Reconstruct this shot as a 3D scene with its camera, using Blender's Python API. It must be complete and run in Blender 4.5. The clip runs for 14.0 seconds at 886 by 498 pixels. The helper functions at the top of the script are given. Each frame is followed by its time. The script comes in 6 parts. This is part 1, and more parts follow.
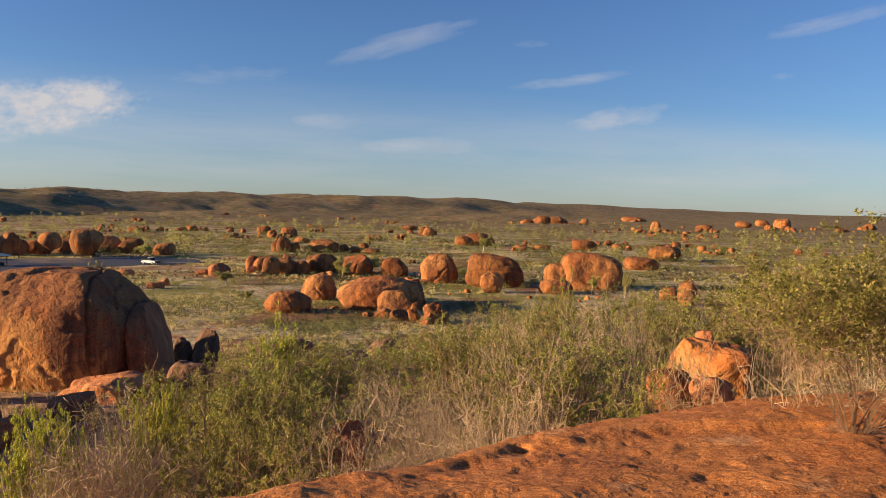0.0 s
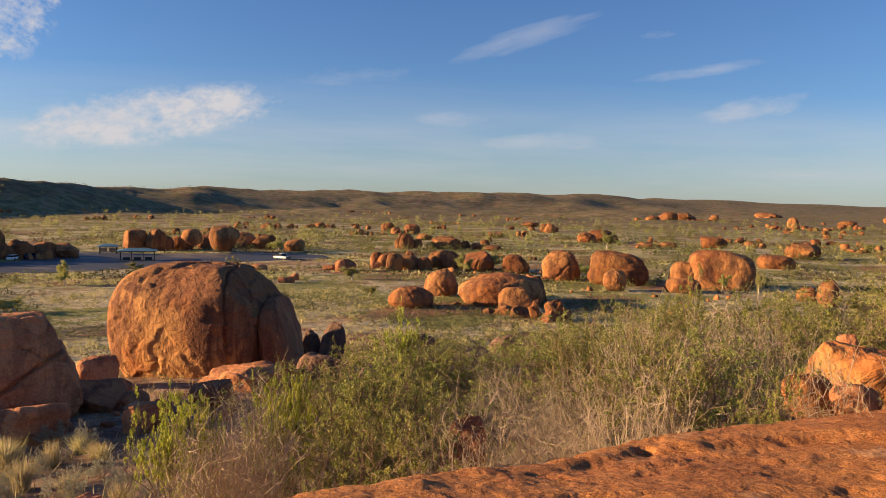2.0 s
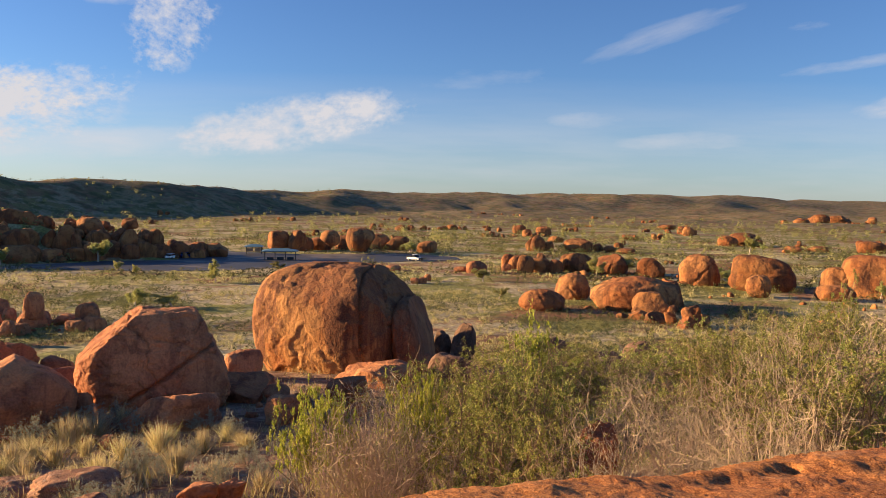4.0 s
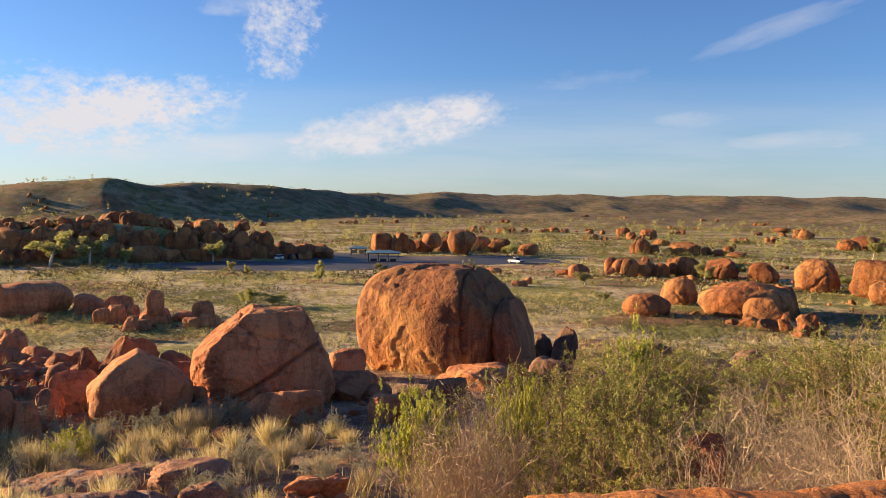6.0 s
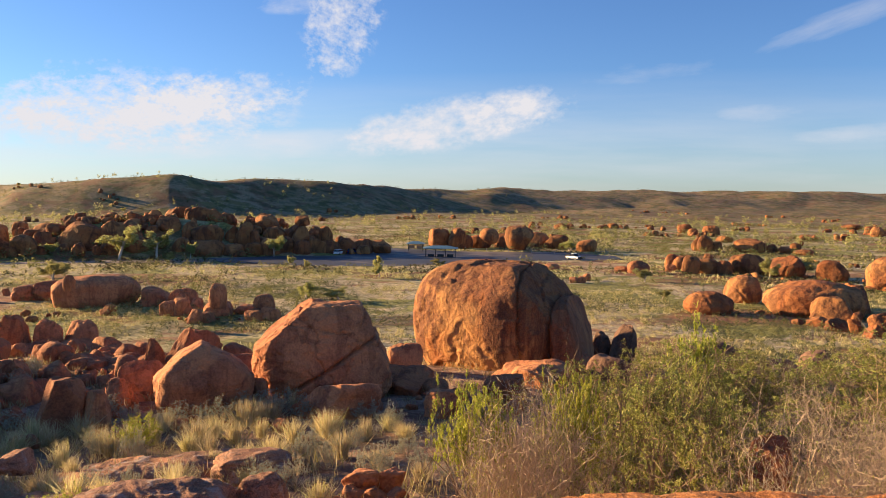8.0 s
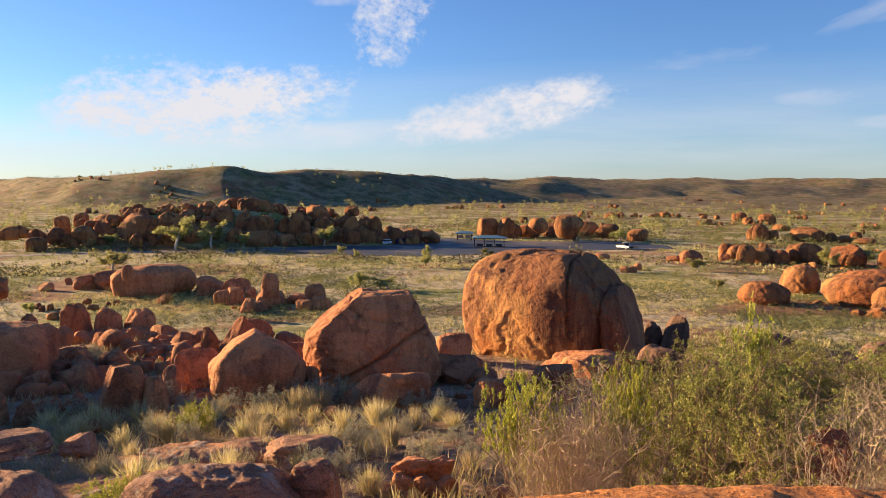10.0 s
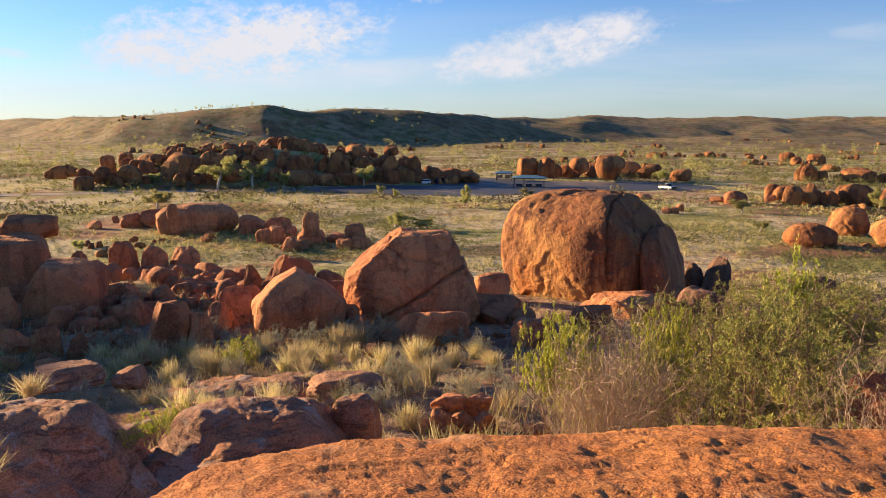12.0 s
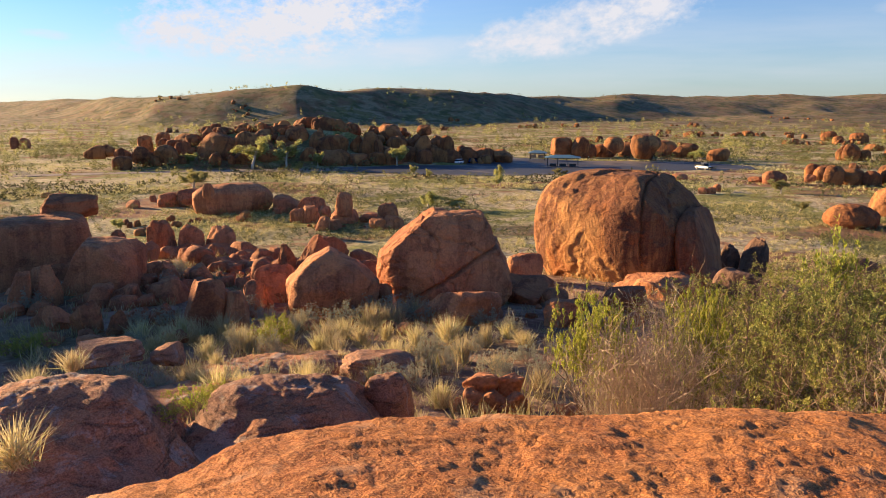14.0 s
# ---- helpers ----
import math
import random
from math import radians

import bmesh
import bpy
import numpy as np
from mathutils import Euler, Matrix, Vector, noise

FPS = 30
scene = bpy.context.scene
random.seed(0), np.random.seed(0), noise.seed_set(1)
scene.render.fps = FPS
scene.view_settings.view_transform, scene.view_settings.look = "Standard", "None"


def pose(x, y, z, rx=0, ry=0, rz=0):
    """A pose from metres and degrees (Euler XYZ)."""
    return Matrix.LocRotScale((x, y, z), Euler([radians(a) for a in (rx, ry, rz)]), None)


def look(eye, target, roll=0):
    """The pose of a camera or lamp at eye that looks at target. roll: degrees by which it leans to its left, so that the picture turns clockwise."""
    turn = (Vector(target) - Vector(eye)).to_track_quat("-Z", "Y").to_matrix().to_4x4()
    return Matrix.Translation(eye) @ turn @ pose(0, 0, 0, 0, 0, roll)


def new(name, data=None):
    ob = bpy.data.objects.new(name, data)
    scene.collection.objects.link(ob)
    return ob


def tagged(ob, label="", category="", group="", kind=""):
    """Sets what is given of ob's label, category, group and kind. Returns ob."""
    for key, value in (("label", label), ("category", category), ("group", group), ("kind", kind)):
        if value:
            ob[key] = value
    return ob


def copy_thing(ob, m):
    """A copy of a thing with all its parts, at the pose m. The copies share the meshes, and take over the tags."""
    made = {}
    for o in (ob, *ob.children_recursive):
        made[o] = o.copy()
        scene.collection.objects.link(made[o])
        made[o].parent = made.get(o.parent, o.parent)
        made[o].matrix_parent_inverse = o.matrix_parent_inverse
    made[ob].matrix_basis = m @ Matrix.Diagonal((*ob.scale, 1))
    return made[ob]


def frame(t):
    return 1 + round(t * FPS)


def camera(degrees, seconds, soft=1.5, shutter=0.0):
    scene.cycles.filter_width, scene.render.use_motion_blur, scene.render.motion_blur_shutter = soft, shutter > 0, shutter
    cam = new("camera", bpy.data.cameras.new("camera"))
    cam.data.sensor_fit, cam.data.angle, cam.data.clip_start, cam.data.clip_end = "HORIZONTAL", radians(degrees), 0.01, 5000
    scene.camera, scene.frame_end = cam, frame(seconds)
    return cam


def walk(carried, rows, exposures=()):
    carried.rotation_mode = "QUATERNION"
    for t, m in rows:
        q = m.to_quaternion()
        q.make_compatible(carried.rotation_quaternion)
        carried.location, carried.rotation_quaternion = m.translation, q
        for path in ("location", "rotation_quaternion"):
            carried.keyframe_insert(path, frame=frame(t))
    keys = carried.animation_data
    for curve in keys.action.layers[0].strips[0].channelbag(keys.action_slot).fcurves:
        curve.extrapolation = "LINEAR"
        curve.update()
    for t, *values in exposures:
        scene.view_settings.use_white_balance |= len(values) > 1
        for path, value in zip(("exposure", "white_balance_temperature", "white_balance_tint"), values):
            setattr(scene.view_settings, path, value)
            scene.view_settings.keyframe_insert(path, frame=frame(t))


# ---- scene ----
from collections import defaultdict

H = 18.0  # height of the lookout's eye over the plain

# ---------------------------------------------------------------- camera
cam = camera(59.6, 14.0, 0.5)
walk(cam, [
    (0.0, pose(0, 0, H, 86.77, -1.35, 0.08)),
    (0.5, pose(0, 0, H, 86.66, -1.4, 0.25)),
    (1.0, pose(0, 0, H, 86.61, -1.37, 1.58)),
    (1.5, pose(0, 0, H, 86.48, -1.21, 6.21)),
    (2.0, pose(0, 0, H, 86.35, -1.03, 9.03)),
    (2.5, pose(0, 0, H, 86.27, -0.98, 11.05)),
    (3.0, pose(0, 0, H, 86.25, -0.9, 13.64)),
    (3.5, pose(0, 0, H, 86.24, -0.87, 15.96)),
    (4.0, pose(0, 0, H, 86.35, -0.88, 18.72)),
    (6.5, pose(0, 0, H, 86.34, -0.71, 27.44)),
    (7.0, pose(0, 0, H, 86.24, -0.71, 28.56)),
    (7.5, pose(0, 0, H, 86.17, -0.76, 29.45)),
    (8.0, pose(0, 0, H, 86.05, -0.75, 30.44)),
    (10.5, pose(0, 0, H, 84.7, -0.41, 34.83)),
    (11.0, pose(0, 0, H, 83.39, -0.44, 35.52)),
    (11.5, pose(0, 0, H, 81.63, -0.39, 36.28)),
    (12.0, pose(0, 0, H, 80.79, -0.3, 36.93)),
    (12.5, pose(0, 0, H, 80.1, -0.2, 37.63)),
    (13.0, pose(0, 0, H, 79.92, -0.13, 38.13)),
    (13.5, pose(0, 0, H, 79.72, -0.06, 38.75)),
    (14.0, pose(0, 0, H, 79.3, -0.11, 39.35)),
], exposures=[(0.0, 1.13, 6820, 11), (4.0, 1.36, 6680, 11), (8.0, 1.55, 6650, 11), (14.0, 1.57, 6500, 11)])

# ---------------------------------------------------------------- light
SUN_BEARING = 100.0   # degrees to the left of north (+y)
SUN_HEIGHT = 12.0
sun_way = Vector((-math.sin(radians(SUN_BEARING)) * math.cos(radians(SUN_HEIGHT)),
                  math.cos(radians(SUN_BEARING)) * math.cos(radians(SUN_HEIGHT)),
                  math.sin(radians(SUN_HEIGHT))))
sun_data = bpy.data.lights.new("sun", "SUN")
sun_data.energy, sun_data.angle, sun_data.color = 5.0, radians(0.6), (1.0, 0.69, 0.37)
sun = new("sun", sun_data)
sun.matrix_world = look(sun_way * 400, (0, 0, 0))

world = bpy.data.worlds.new("sky")
world.use_nodes = True
scene.world = world
wt = world.node_tree
wt.nodes.clear()


def wnode(kind, **values):
    n = wt.nodes.new(kind)
    for k, v in values.items():
        setattr(n, k, v)
    return n


def wmath(op, a, b=None, c=None, clamp=False):
    n = wnode("ShaderNodeMath", operation=op, use_clamp=clamp)
    for i, v in enumerate((a, b, c)):
        if v is None:
            continue
        if isinstance(v, (int, float)):
            n.inputs[i].default_value = v
        else:
            wt.links.new(v, n.inputs[i])
    return n.outputs[0]


def wcombine(x, y, z):
    n = wnode("ShaderNodeCombineXYZ")
    for i, v in enumerate((x, y, z)):
        if isinstance(v, (int, float)):
            n.inputs[i].default_value = v
        else:
            wt.links.new(v, n.inputs[i])
    return n.outputs[0]


def wnoise(vector, scale, detail=6.0, rough=0.6, distortion=0.0):
    n = wnode("ShaderNodeTexNoise")
    n.inputs["Scale"].default_value = scale
    n.inputs["Detail"].default_value = detail
    n.inputs["Roughness"].default_value = rough
    n.inputs["Distortion"].default_value = distortion
    wt.links.new(vector, n.inputs["Vector"])
    return n.outputs["Fac"]


sky = wnode("ShaderNodeTexSky", sky_type="NISHITA", sun_disc=False)
sky.sun_elevation, sky.sun_rotation = radians(SUN_HEIGHT), radians(-SUN_BEARING)
sky.altitude, sky.air_density, sky.dust_density, sky.ozone_density = 300.0, 1.0, 0.20, 3.0

# thin clouds: u, v are the tangents of bearing and height over the bearing of 20 degrees left
coord = wnode("ShaderNodeTexCoord")
turned = wnode("ShaderNodeVectorRotate", rotation_type="Z_AXIS")
turned.inputs["Angle"].default_value = radians(-20.0)
wt.links.new(coord.outputs["Generated"], turned.inputs["Vector"])
split = wnode("ShaderNodeSeparateXYZ")
wt.links.new(turned.outputs[0], split.inputs[0])
ahead = wmath("MAXIMUM", split.outputs["Y"], 0.05)
U = wmath("DIVIDE", split.outputs["X"], ahead)
V = wmath("DIVIDE", split.outputs["Z"], ahead)
front = wmath("MULTIPLY", wmath("SUBTRACT", split.outputs["Y"], 0.1), 4.0, clamp=True)


def cloud(bearing, height, long, wide, lean, grain, lo, hi, strength, stretch=3.0, rough=0.62):
    """One cloud: where its middle is (degrees), how long and wide (tangents), its lean, and its grain."""
    b = radians(20.0 - bearing)
    u0, v0 = math.tan(b), math.tan(radians(height)) / math.cos(b)
    c, s = math.cos(radians(lean)), math.sin(radians(lean))
    du, dv = wmath("SUBTRACT", U, u0), wmath("SUBTRACT", V, v0)
    a = wmath("ADD", wmath("MULTIPLY", du, c), wmath("MULTIPLY", dv, s))
    q = wmath("SUBTRACT", wmath("MULTIPLY", dv, c), wmath("MULTIPLY", du, s))
    r2 = wmath("ADD", wmath("POWER", wmath("ABSOLUTE", wmath("DIVIDE", a, long)), 2.0),
               wmath("POWER", wmath("ABSOLUTE", wmath("DIVIDE", q, wide)), 2.0))
    mask = wmath("SUBTRACT", 1.0, r2, clamp=True)
    n = wnoise(wcombine(wmath("DIVIDE", a, stretch), q, bearing * 0.37), grain * 0.8, 7.0, 0.58, 0.0)
    fine = wnoise(wcombine(wmath("DIVIDE", a, stretch), q, bearing * 0.71), grain * 2.9, 5.0, 0.6, 0.0)
    n = wmath("MULTIPLY_ADD", fine, 0.35, wmath("MULTIPLY", n, 0.75))
    n = wmath("MULTIPLY_ADD", wmath("SUBTRACT", n, 0.55), 2.0, 0.5)
    body = wmath("MULTIPLY_ADD", mask, 0.45, n)
    f = wmath("DIVIDE", wmath("SUBTRACT", body, lo), hi - lo, clamp=True)
    return wmath("MULTIPLY", wmath("MULTIPLY", f, wmath("MULTIPLY", mask, 2.2, clamp=True)), strength)


CLOUDS = [
    (3.6, 11.44, 0.146, 0.022, 20, 16, 0.7, 1.37, 0.52, 5, 0.62),
    (-13.1, 6.49, 0.124, 0.022, 10, 18, 0.68, 1.34, 0.71, 3, 0.62),
    (-9.0, 9.27, 0.132, 0.013, 10, 18, 0.72, 1.37, 0.57, 4, 0.62),
    (8.6, 6.00, 0.066, 0.016, 4, 18, 0.72, 1.42, 0.43, 3.0, 0.62),
    (2.0, 4.25, 0.110, 0.016, 3, 18, 0.72, 1.37, 0.47, 3.5, 0.62),
    (-26.3, 12.53, 0.190, 0.019, 16, 15, 0.7, 1.37, 0.47, 5, 0.62),
    (-5.9, 11.70, 0.044, 0.010, 8, 22, 0.74, 1.42, 0.47, 2.5, 0.62),
    (-23.2, 9.14, 0.037, 0.009, 6, 22, 0.76, 1.42, 0.38, 2.5, 0.62),
    (15.0, 8.91, 0.117, 0.018, 5, 18, 0.76, 1.42, 0.38, 3, 0.62),
    (30.4, 5.20, 0.175, 0.038, 9, 44, 0.52, 1.15, 0.80, 1.5, 0.62),
    (25.2, 6.30, 0.090, 0.032, 8, 44, 0.54, 1.20, 0.68, 1.5, 0.62),
    (52.8, 5.55, 0.278, 0.066, -3, 60, 0.58, 1.15, 0.85, 1.9, 0.7),
    (47.3, 6.60, 0.168, 0.041, 2, 66, 0.62, 1.2, 0.8, 1.6, 0.7),
    (56.2, 4.62, 0.219, 0.044, 0, 26, 0.6, 1.32, 0.76, 2, 0.7),
    (37.9, 12.07, 0.060, 0.090, -25, 60, 0.60, 1.2, 0.85, 1.2, 0.7),
    (40.3, 13.28, 0.088, 0.018, 0, 22, 0.7, 1.37, 0.57, 2.0, 0.62),
    (44.3, 3.31, 0.314, 0.026, 2, 14, 0.66, 1.37, 0.57, 4.0, 0.62),
    (65.5, 4.25, 0.095, 0.010, -6, 20, 0.7, 1.32, 0.66, 4.0, 0.62),
    (55.5, 8.47, 0.102, 0.018, 0, 34, 0.78, 1.37, 0.66, 1.6, 0.62),
]
total = 0.0
for row in CLOUDS:
    total = wmath("ADD", cloud(*row), total)
# faint veil low over the horizon
veil_n = wnoise(wcombine(wmath("MULTIPLY", U, 0.8), wmath("MULTIPLY", V, 7.0), 3.0), 2.2, 5.0, 0.6)
low = wmath("SUBTRACT", 1.0, wmath("DIVIDE", wmath("ABSOLUTE", wmath("SUBTRACT", V, 0.05)), 0.11), clamp=True)
veil = wmath("MULTIPLY", wmath("MULTIPLY", low, wmath("MULTIPLY", wmath("SUBTRACT", veil_n, 0.40), 2.4, clamp=True)), 0.5)
veil = wmath("MULTIPLY_ADD", low, 0.20, veil)
cover = wmath("MULTIPLY", wmath("MULTIPLY", wmath("ADD", total, veil), front), 1.0, clamp=True)

mix = wnode("ShaderNodeMix", data_type="RGBA")
wt.links.new(cover, mix.inputs["Factor"])
tinted = wnode("ShaderNodeMix", data_type="RGBA", blend_type="MULTIPLY")
tinted.inputs["Factor"].default_value = 1.0
wt.links.new(sky.outputs[0], tinted.inputs["A"])
tinted.inputs["B"].default_value = (0.64, 0.81, 1.13, 1.0)
wt.links.new(tinted.outputs["Result"], mix.inputs["A"])
mix.inputs["B"].default_value = (4.7, 4.7, 5.0, 1.0)
back = wnode("ShaderNodeBackground")
back.inputs["Strength"].default_value = 0.058
wt.links.new(mix.outputs["Result"], back.inputs["Color"])
wout = wnode("ShaderNodeOutputWorld")
wt.links.new(back.outputs[0], wout.inputs["Surface"])

# ---------------------------------------------------------------- materials


class Mat:
    """A small builder of node materials."""

    def __init__(self, name, rough=0.9, metal=0.0):
        self.m = bpy.data.materials.new(name)
        self.m.use_nodes = True
        self.t = self.m.node_tree
        self.b = self.t.nodes["Principled BSDF"]
        self.b.inputs["Roughness"].default_value = rough
        self.b.inputs["Metallic"].default_value = metal
        self.b.inputs["Specular IOR Level"].default_value = 0.25
        self.coord = self.node("ShaderNodeTexCoord").outputs["Object"]
        self.rand = self.node("ShaderNodeObjectInfo").outputs["Random"]

    def node(self, kind, **values):
        n = self.t.nodes.new(kind)
        for k, v in values.items():
            setattr(n, k, v)
        return n

    def put(self, socket, v):
        if isinstance(v, (int, float)):
            socket.default_value = v
        elif isinstance(v, tuple):
            socket.default_value = (*v, 1.0) if len(v) == 3 and len(socket.default_value) == 4 else v
        else:
            self.t.links.new(v, socket)

    def math(self, op, a, b=0.0, clamp=False):
        n = self.node("ShaderNodeMath", operation=op, use_clamp=clamp)
        self.put(n.inputs[0], a)
        self.put(n.inputs[1], b)
        return n.outputs[0]

    def scaled(self, x=1.0, y=1.0, z=1.0, shift=True, coord=None):
        n = self.node("ShaderNodeMapping")
        n.inputs["Scale"].default_value = (x, y, z)
        self.put(n.inputs["Vector"], coord or self.coord)
        if shift:
            o = self.node("ShaderNodeCombineXYZ")
            for i, k in enumerate((37.0, 91.0, 53.0)):
                self.put(o.inputs[i], self.math("MULTIPLY", self.rand, k))
            self.put(n.inputs["Location"], o.outputs[0])
        return n.outputs[0]

    def noise(self, vector, scale, detail=6.0, rough=0.6, distortion=0.0):
        n = self.node("ShaderNodeTexNoise")
        self.put(n.inputs["Vector"], vector)
        for k, v in (("Scale", scale), ("Detail", detail), ("Roughness", rough), ("Distortion", distortion)):
            n.inputs[k].default_value = v
        return n.outputs["Fac"]

    def cells(self, vector, scale, feature="F1", rand=1.0):
        n = self.node("ShaderNodeTexVoronoi", feature=feature)
        self.put(n.inputs["Vector"], vector)
        n.inputs["Scale"].default_value = scale
        n.inputs["Randomness"].default_value = rand
        return n.outputs["Distance"]

    def ramp(self, v, lo, hi):
        n = self.node("ShaderNodeMapRange", interpolation_type="SMOOTHSTEP")
        self.put(n.inputs["Value"], v)
        n.inputs["From Min"].default_value, n.inputs["From Max"].default_value = lo, hi
        return n.outputs[0]

    def blend(self, f, a, b, how="MIX"):
        n = self.node("ShaderNodeMix", data_type="RGBA", blend_type=how)
        self.put(n.inputs["Factor"], f)
        self.put(n.inputs["A"], a)
        self.put(n.inputs["B"], b)
        return n.outputs["Result"]

    def bump(self, height, strength=0.5, distance=0.05):
        n = self.node("ShaderNodeBump")
        n.inputs["Strength"].default_value, n.inputs["Distance"].default_value = strength, distance
        self.put(n.inputs["Height"], height)
        self.put(self.b.inputs["Normal"], n.outputs[0])

    def done(self, colour):
        self.put(self.b.inputs["Base Color"], colour)
        return self.m


def rock_material(name, main, pale, dark, streak, lichen=0.25, size=1.0, crest=None):
    """Granite with a dark patina, pale runs where water comes down, fresh orange scars, and a coarse grain."""
    k = Mat(name, 0.92)
    c = k.scaled()
    big = k.noise(c, 0.45 / size, 4.0, 0.55, 0.5)
    mid = k.noise(c, 1.9 / size, 5.0, 0.6, 0.6)
    spot = k.noise(c, 6.5 / size, 4.0, 0.6, 0.3)
    fine = k.noise(c, 17.0 / size, 3.0, 0.6)
    col = k.blend(k.ramp(big, 0.42, 0.58), main, pale)
    col = k.blend(k.math("MULTIPLY", k.ramp(mid, 0.52, 0.66), 0.70), col, dark)
    run = k.noise(k.scaled(1.7, 1.7, 0.17), 0.95 / size, 6.0, 0.62, 0.6)
    col = k.blend(k.math("MULTIPLY", k.ramp(run, 0.47, 0.59), streak), col, dark)
    pal = k.noise(k.scaled(2.3, 2.3, 0.18), 1.1 / size, 5.0, 0.58)
    col = k.blend(k.math("MULTIPLY", k.ramp(pal, 0.54, 0.66), lichen), col, pale)
    col = k.blend(k.math("MULTIPLY", k.ramp(spot, 0.56, 0.70), 0.40), col, dark)
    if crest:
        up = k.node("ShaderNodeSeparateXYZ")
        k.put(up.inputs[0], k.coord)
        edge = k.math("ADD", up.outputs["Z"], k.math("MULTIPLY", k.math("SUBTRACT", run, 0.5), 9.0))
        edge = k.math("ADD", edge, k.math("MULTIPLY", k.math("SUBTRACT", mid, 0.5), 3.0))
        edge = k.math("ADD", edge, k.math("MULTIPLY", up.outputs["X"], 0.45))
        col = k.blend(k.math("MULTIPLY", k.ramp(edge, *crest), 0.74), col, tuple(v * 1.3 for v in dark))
    tint = k.ramp(fine, 0.36, 0.64)
    col = k.blend(0.15, col, k.blend(tint, tuple(v * 0.2 for v in main), tuple(min(1.0, v * 1.7) for v in main)))
    shade = k.node("ShaderNodeHueSaturation")
    k.put(shade.inputs["Value"], k.math("ADD", k.math("MULTIPLY", k.rand, 0.45), 0.80))
    k.put(shade.inputs["Color"], col)
    peel = k.noise(k.scaled(1.0, 1.0, 1.6), 1.5 / size, 3.0, 0.5, 1.2)
    h = k.math("ADD", k.math("MULTIPLY", mid, 0.7), k.math("MULTIPLY", spot, 0.32))
    h = k.math("ADD", h, k.math("MULTIPLY", fine, 0.13))
    h = k.math("ADD", h, k.math("MULTIPLY", k.ramp(peel, 0.48, 0.53), 0.07))
    k.bump(h, 1.0, 0.15 * size)
    return k.done(shade.outputs[0])


ROCK = rock_material("red_granite", (0.40, 0.155, 0.070), (0.47, 0.208, 0.093), (0.16, 0.066, 0.039), 0.55)
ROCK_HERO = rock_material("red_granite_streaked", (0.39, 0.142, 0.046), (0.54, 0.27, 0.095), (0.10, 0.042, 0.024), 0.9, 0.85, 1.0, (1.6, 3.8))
ROCK_FAR = rock_material("red_granite_far", (0.28, 0.100, 0.036), (0.42, 0.19, 0.068), (0.075, 0.036, 0.024), 0.65, 0.3, 4.0)
# darker granite: part of this tone is shade put into the colour
ROCK_SHADE_TONED = rock_material("shade_toned_granite", (0.17, 0.095, 0.062), (0.25, 0.145, 0.095), (0.07, 0.042, 0.03), 0.4, 0.1)

# ledges below the outcrop: brown skin over orange, grey lichen on what lies open, dark seams
k = Mat("brown_granite_ledge", 0.92)
c = k.scaled(shift=False)
big = k.noise(c, 0.8, 5.0, 0.6, 0.4)
mid = k.noise(c, 3.2, 6.0, 0.65, 0.5)
fine = k.noise(c, 13.0, 5.0, 0.65)
grit = k.noise(c, 48.0, 3.0, 0.6)
seam = k.noise(k.scaled(0.7, 0.7, 6.0, False), 1.6, 6.0, 0.65, 0.8)
col = k.blend(k.ramp(big, 0.40, 0.60), (0.31, 0.155, 0.095), (0.50, 0.215, 0.095))
col = k.blend(k.math("MULTIPLY", k.ramp(mid, 0.50, 0.62), 0.75), col, (0.15, 0.075, 0.05))
col = k.blend(k.math("MULTIPLY", k.ramp(seam, 0.55, 0.63), 0.6), col, (0.08, 0.04, 0.03))
lichen = k.noise(c, 1.5, 7.0, 0.72, 0.6)
col = k.blend(k.math("MULTIPLY", k.ramp(lichen, 0.52, 0.60), 0.75), col, (0.40, 0.35, 0.31))
col = k.blend(k.math("MULTIPLY", k.ramp(fine, 0.54, 0.64), 0.55), col, (0.09, 0.045, 0.03))
col = k.blend(0.30, col, k.blend(k.ramp(grit, 0.38, 0.62), (0.09, 0.045, 0.03), (0.55, 0.34, 0.22)))
h = k.math("ADD", k.math("MULTIPLY", mid, 0.6), k.math("MULTIPLY", fine, 0.35))
h = k.math("ADD", h, k.math("MULTIPLY", grit, 0.10))
h = k.math("SUBTRACT", h, k.math("MULTIPLY", k.ramp(seam, 0.55, 0.60), 0.25))
k.bump(h, 1.0, 0.09)
ROCK_LEDGE = k.done(col)

# the bare outcrop underfoot
k = Mat("weathered_outcrop", 0.9)
c = k.scaled(shift=False)
big = k.noise(c, 0.9, 4.0, 0.55)
mid = k.noise(c, 4.0, 5.0, 0.6, 0.4)
fine = k.noise(c, 17.0, 4.0, 0.6, 0.3)
grit = k.noise(c, 75.0, 3.0, 0.65)
flake = k.noise(k.scaled(0.8, 1.4, 1.0, False), 6.0, 6.0, 0.62, 0.7)
col = k.blend(k.ramp(big, 0.40, 0.60), (0.37, 0.110, 0.030), (0.52, 0.19, 0.048))
col = k.blend(k.math("MULTIPLY", k.ramp(mid, 0.50, 0.64), 0.50), col, (0.56, 0.24, 0.08))
col = k.blend(k.math("MULTIPLY", k.ramp(flake, 0.54, 0.62), 0.42), col, (0.16, 0.055, 0.025))
col = k.blend(k.math("MULTIPLY", k.ramp(fine, 0.53, 0.63), 0.42), col, (0.13, 0.045, 0.022))
col = k.blend(k.math("MULTIPLY", k.ramp(fine, 0.46, 0.36), 0.40), col, (0.58, 0.28, 0.11))
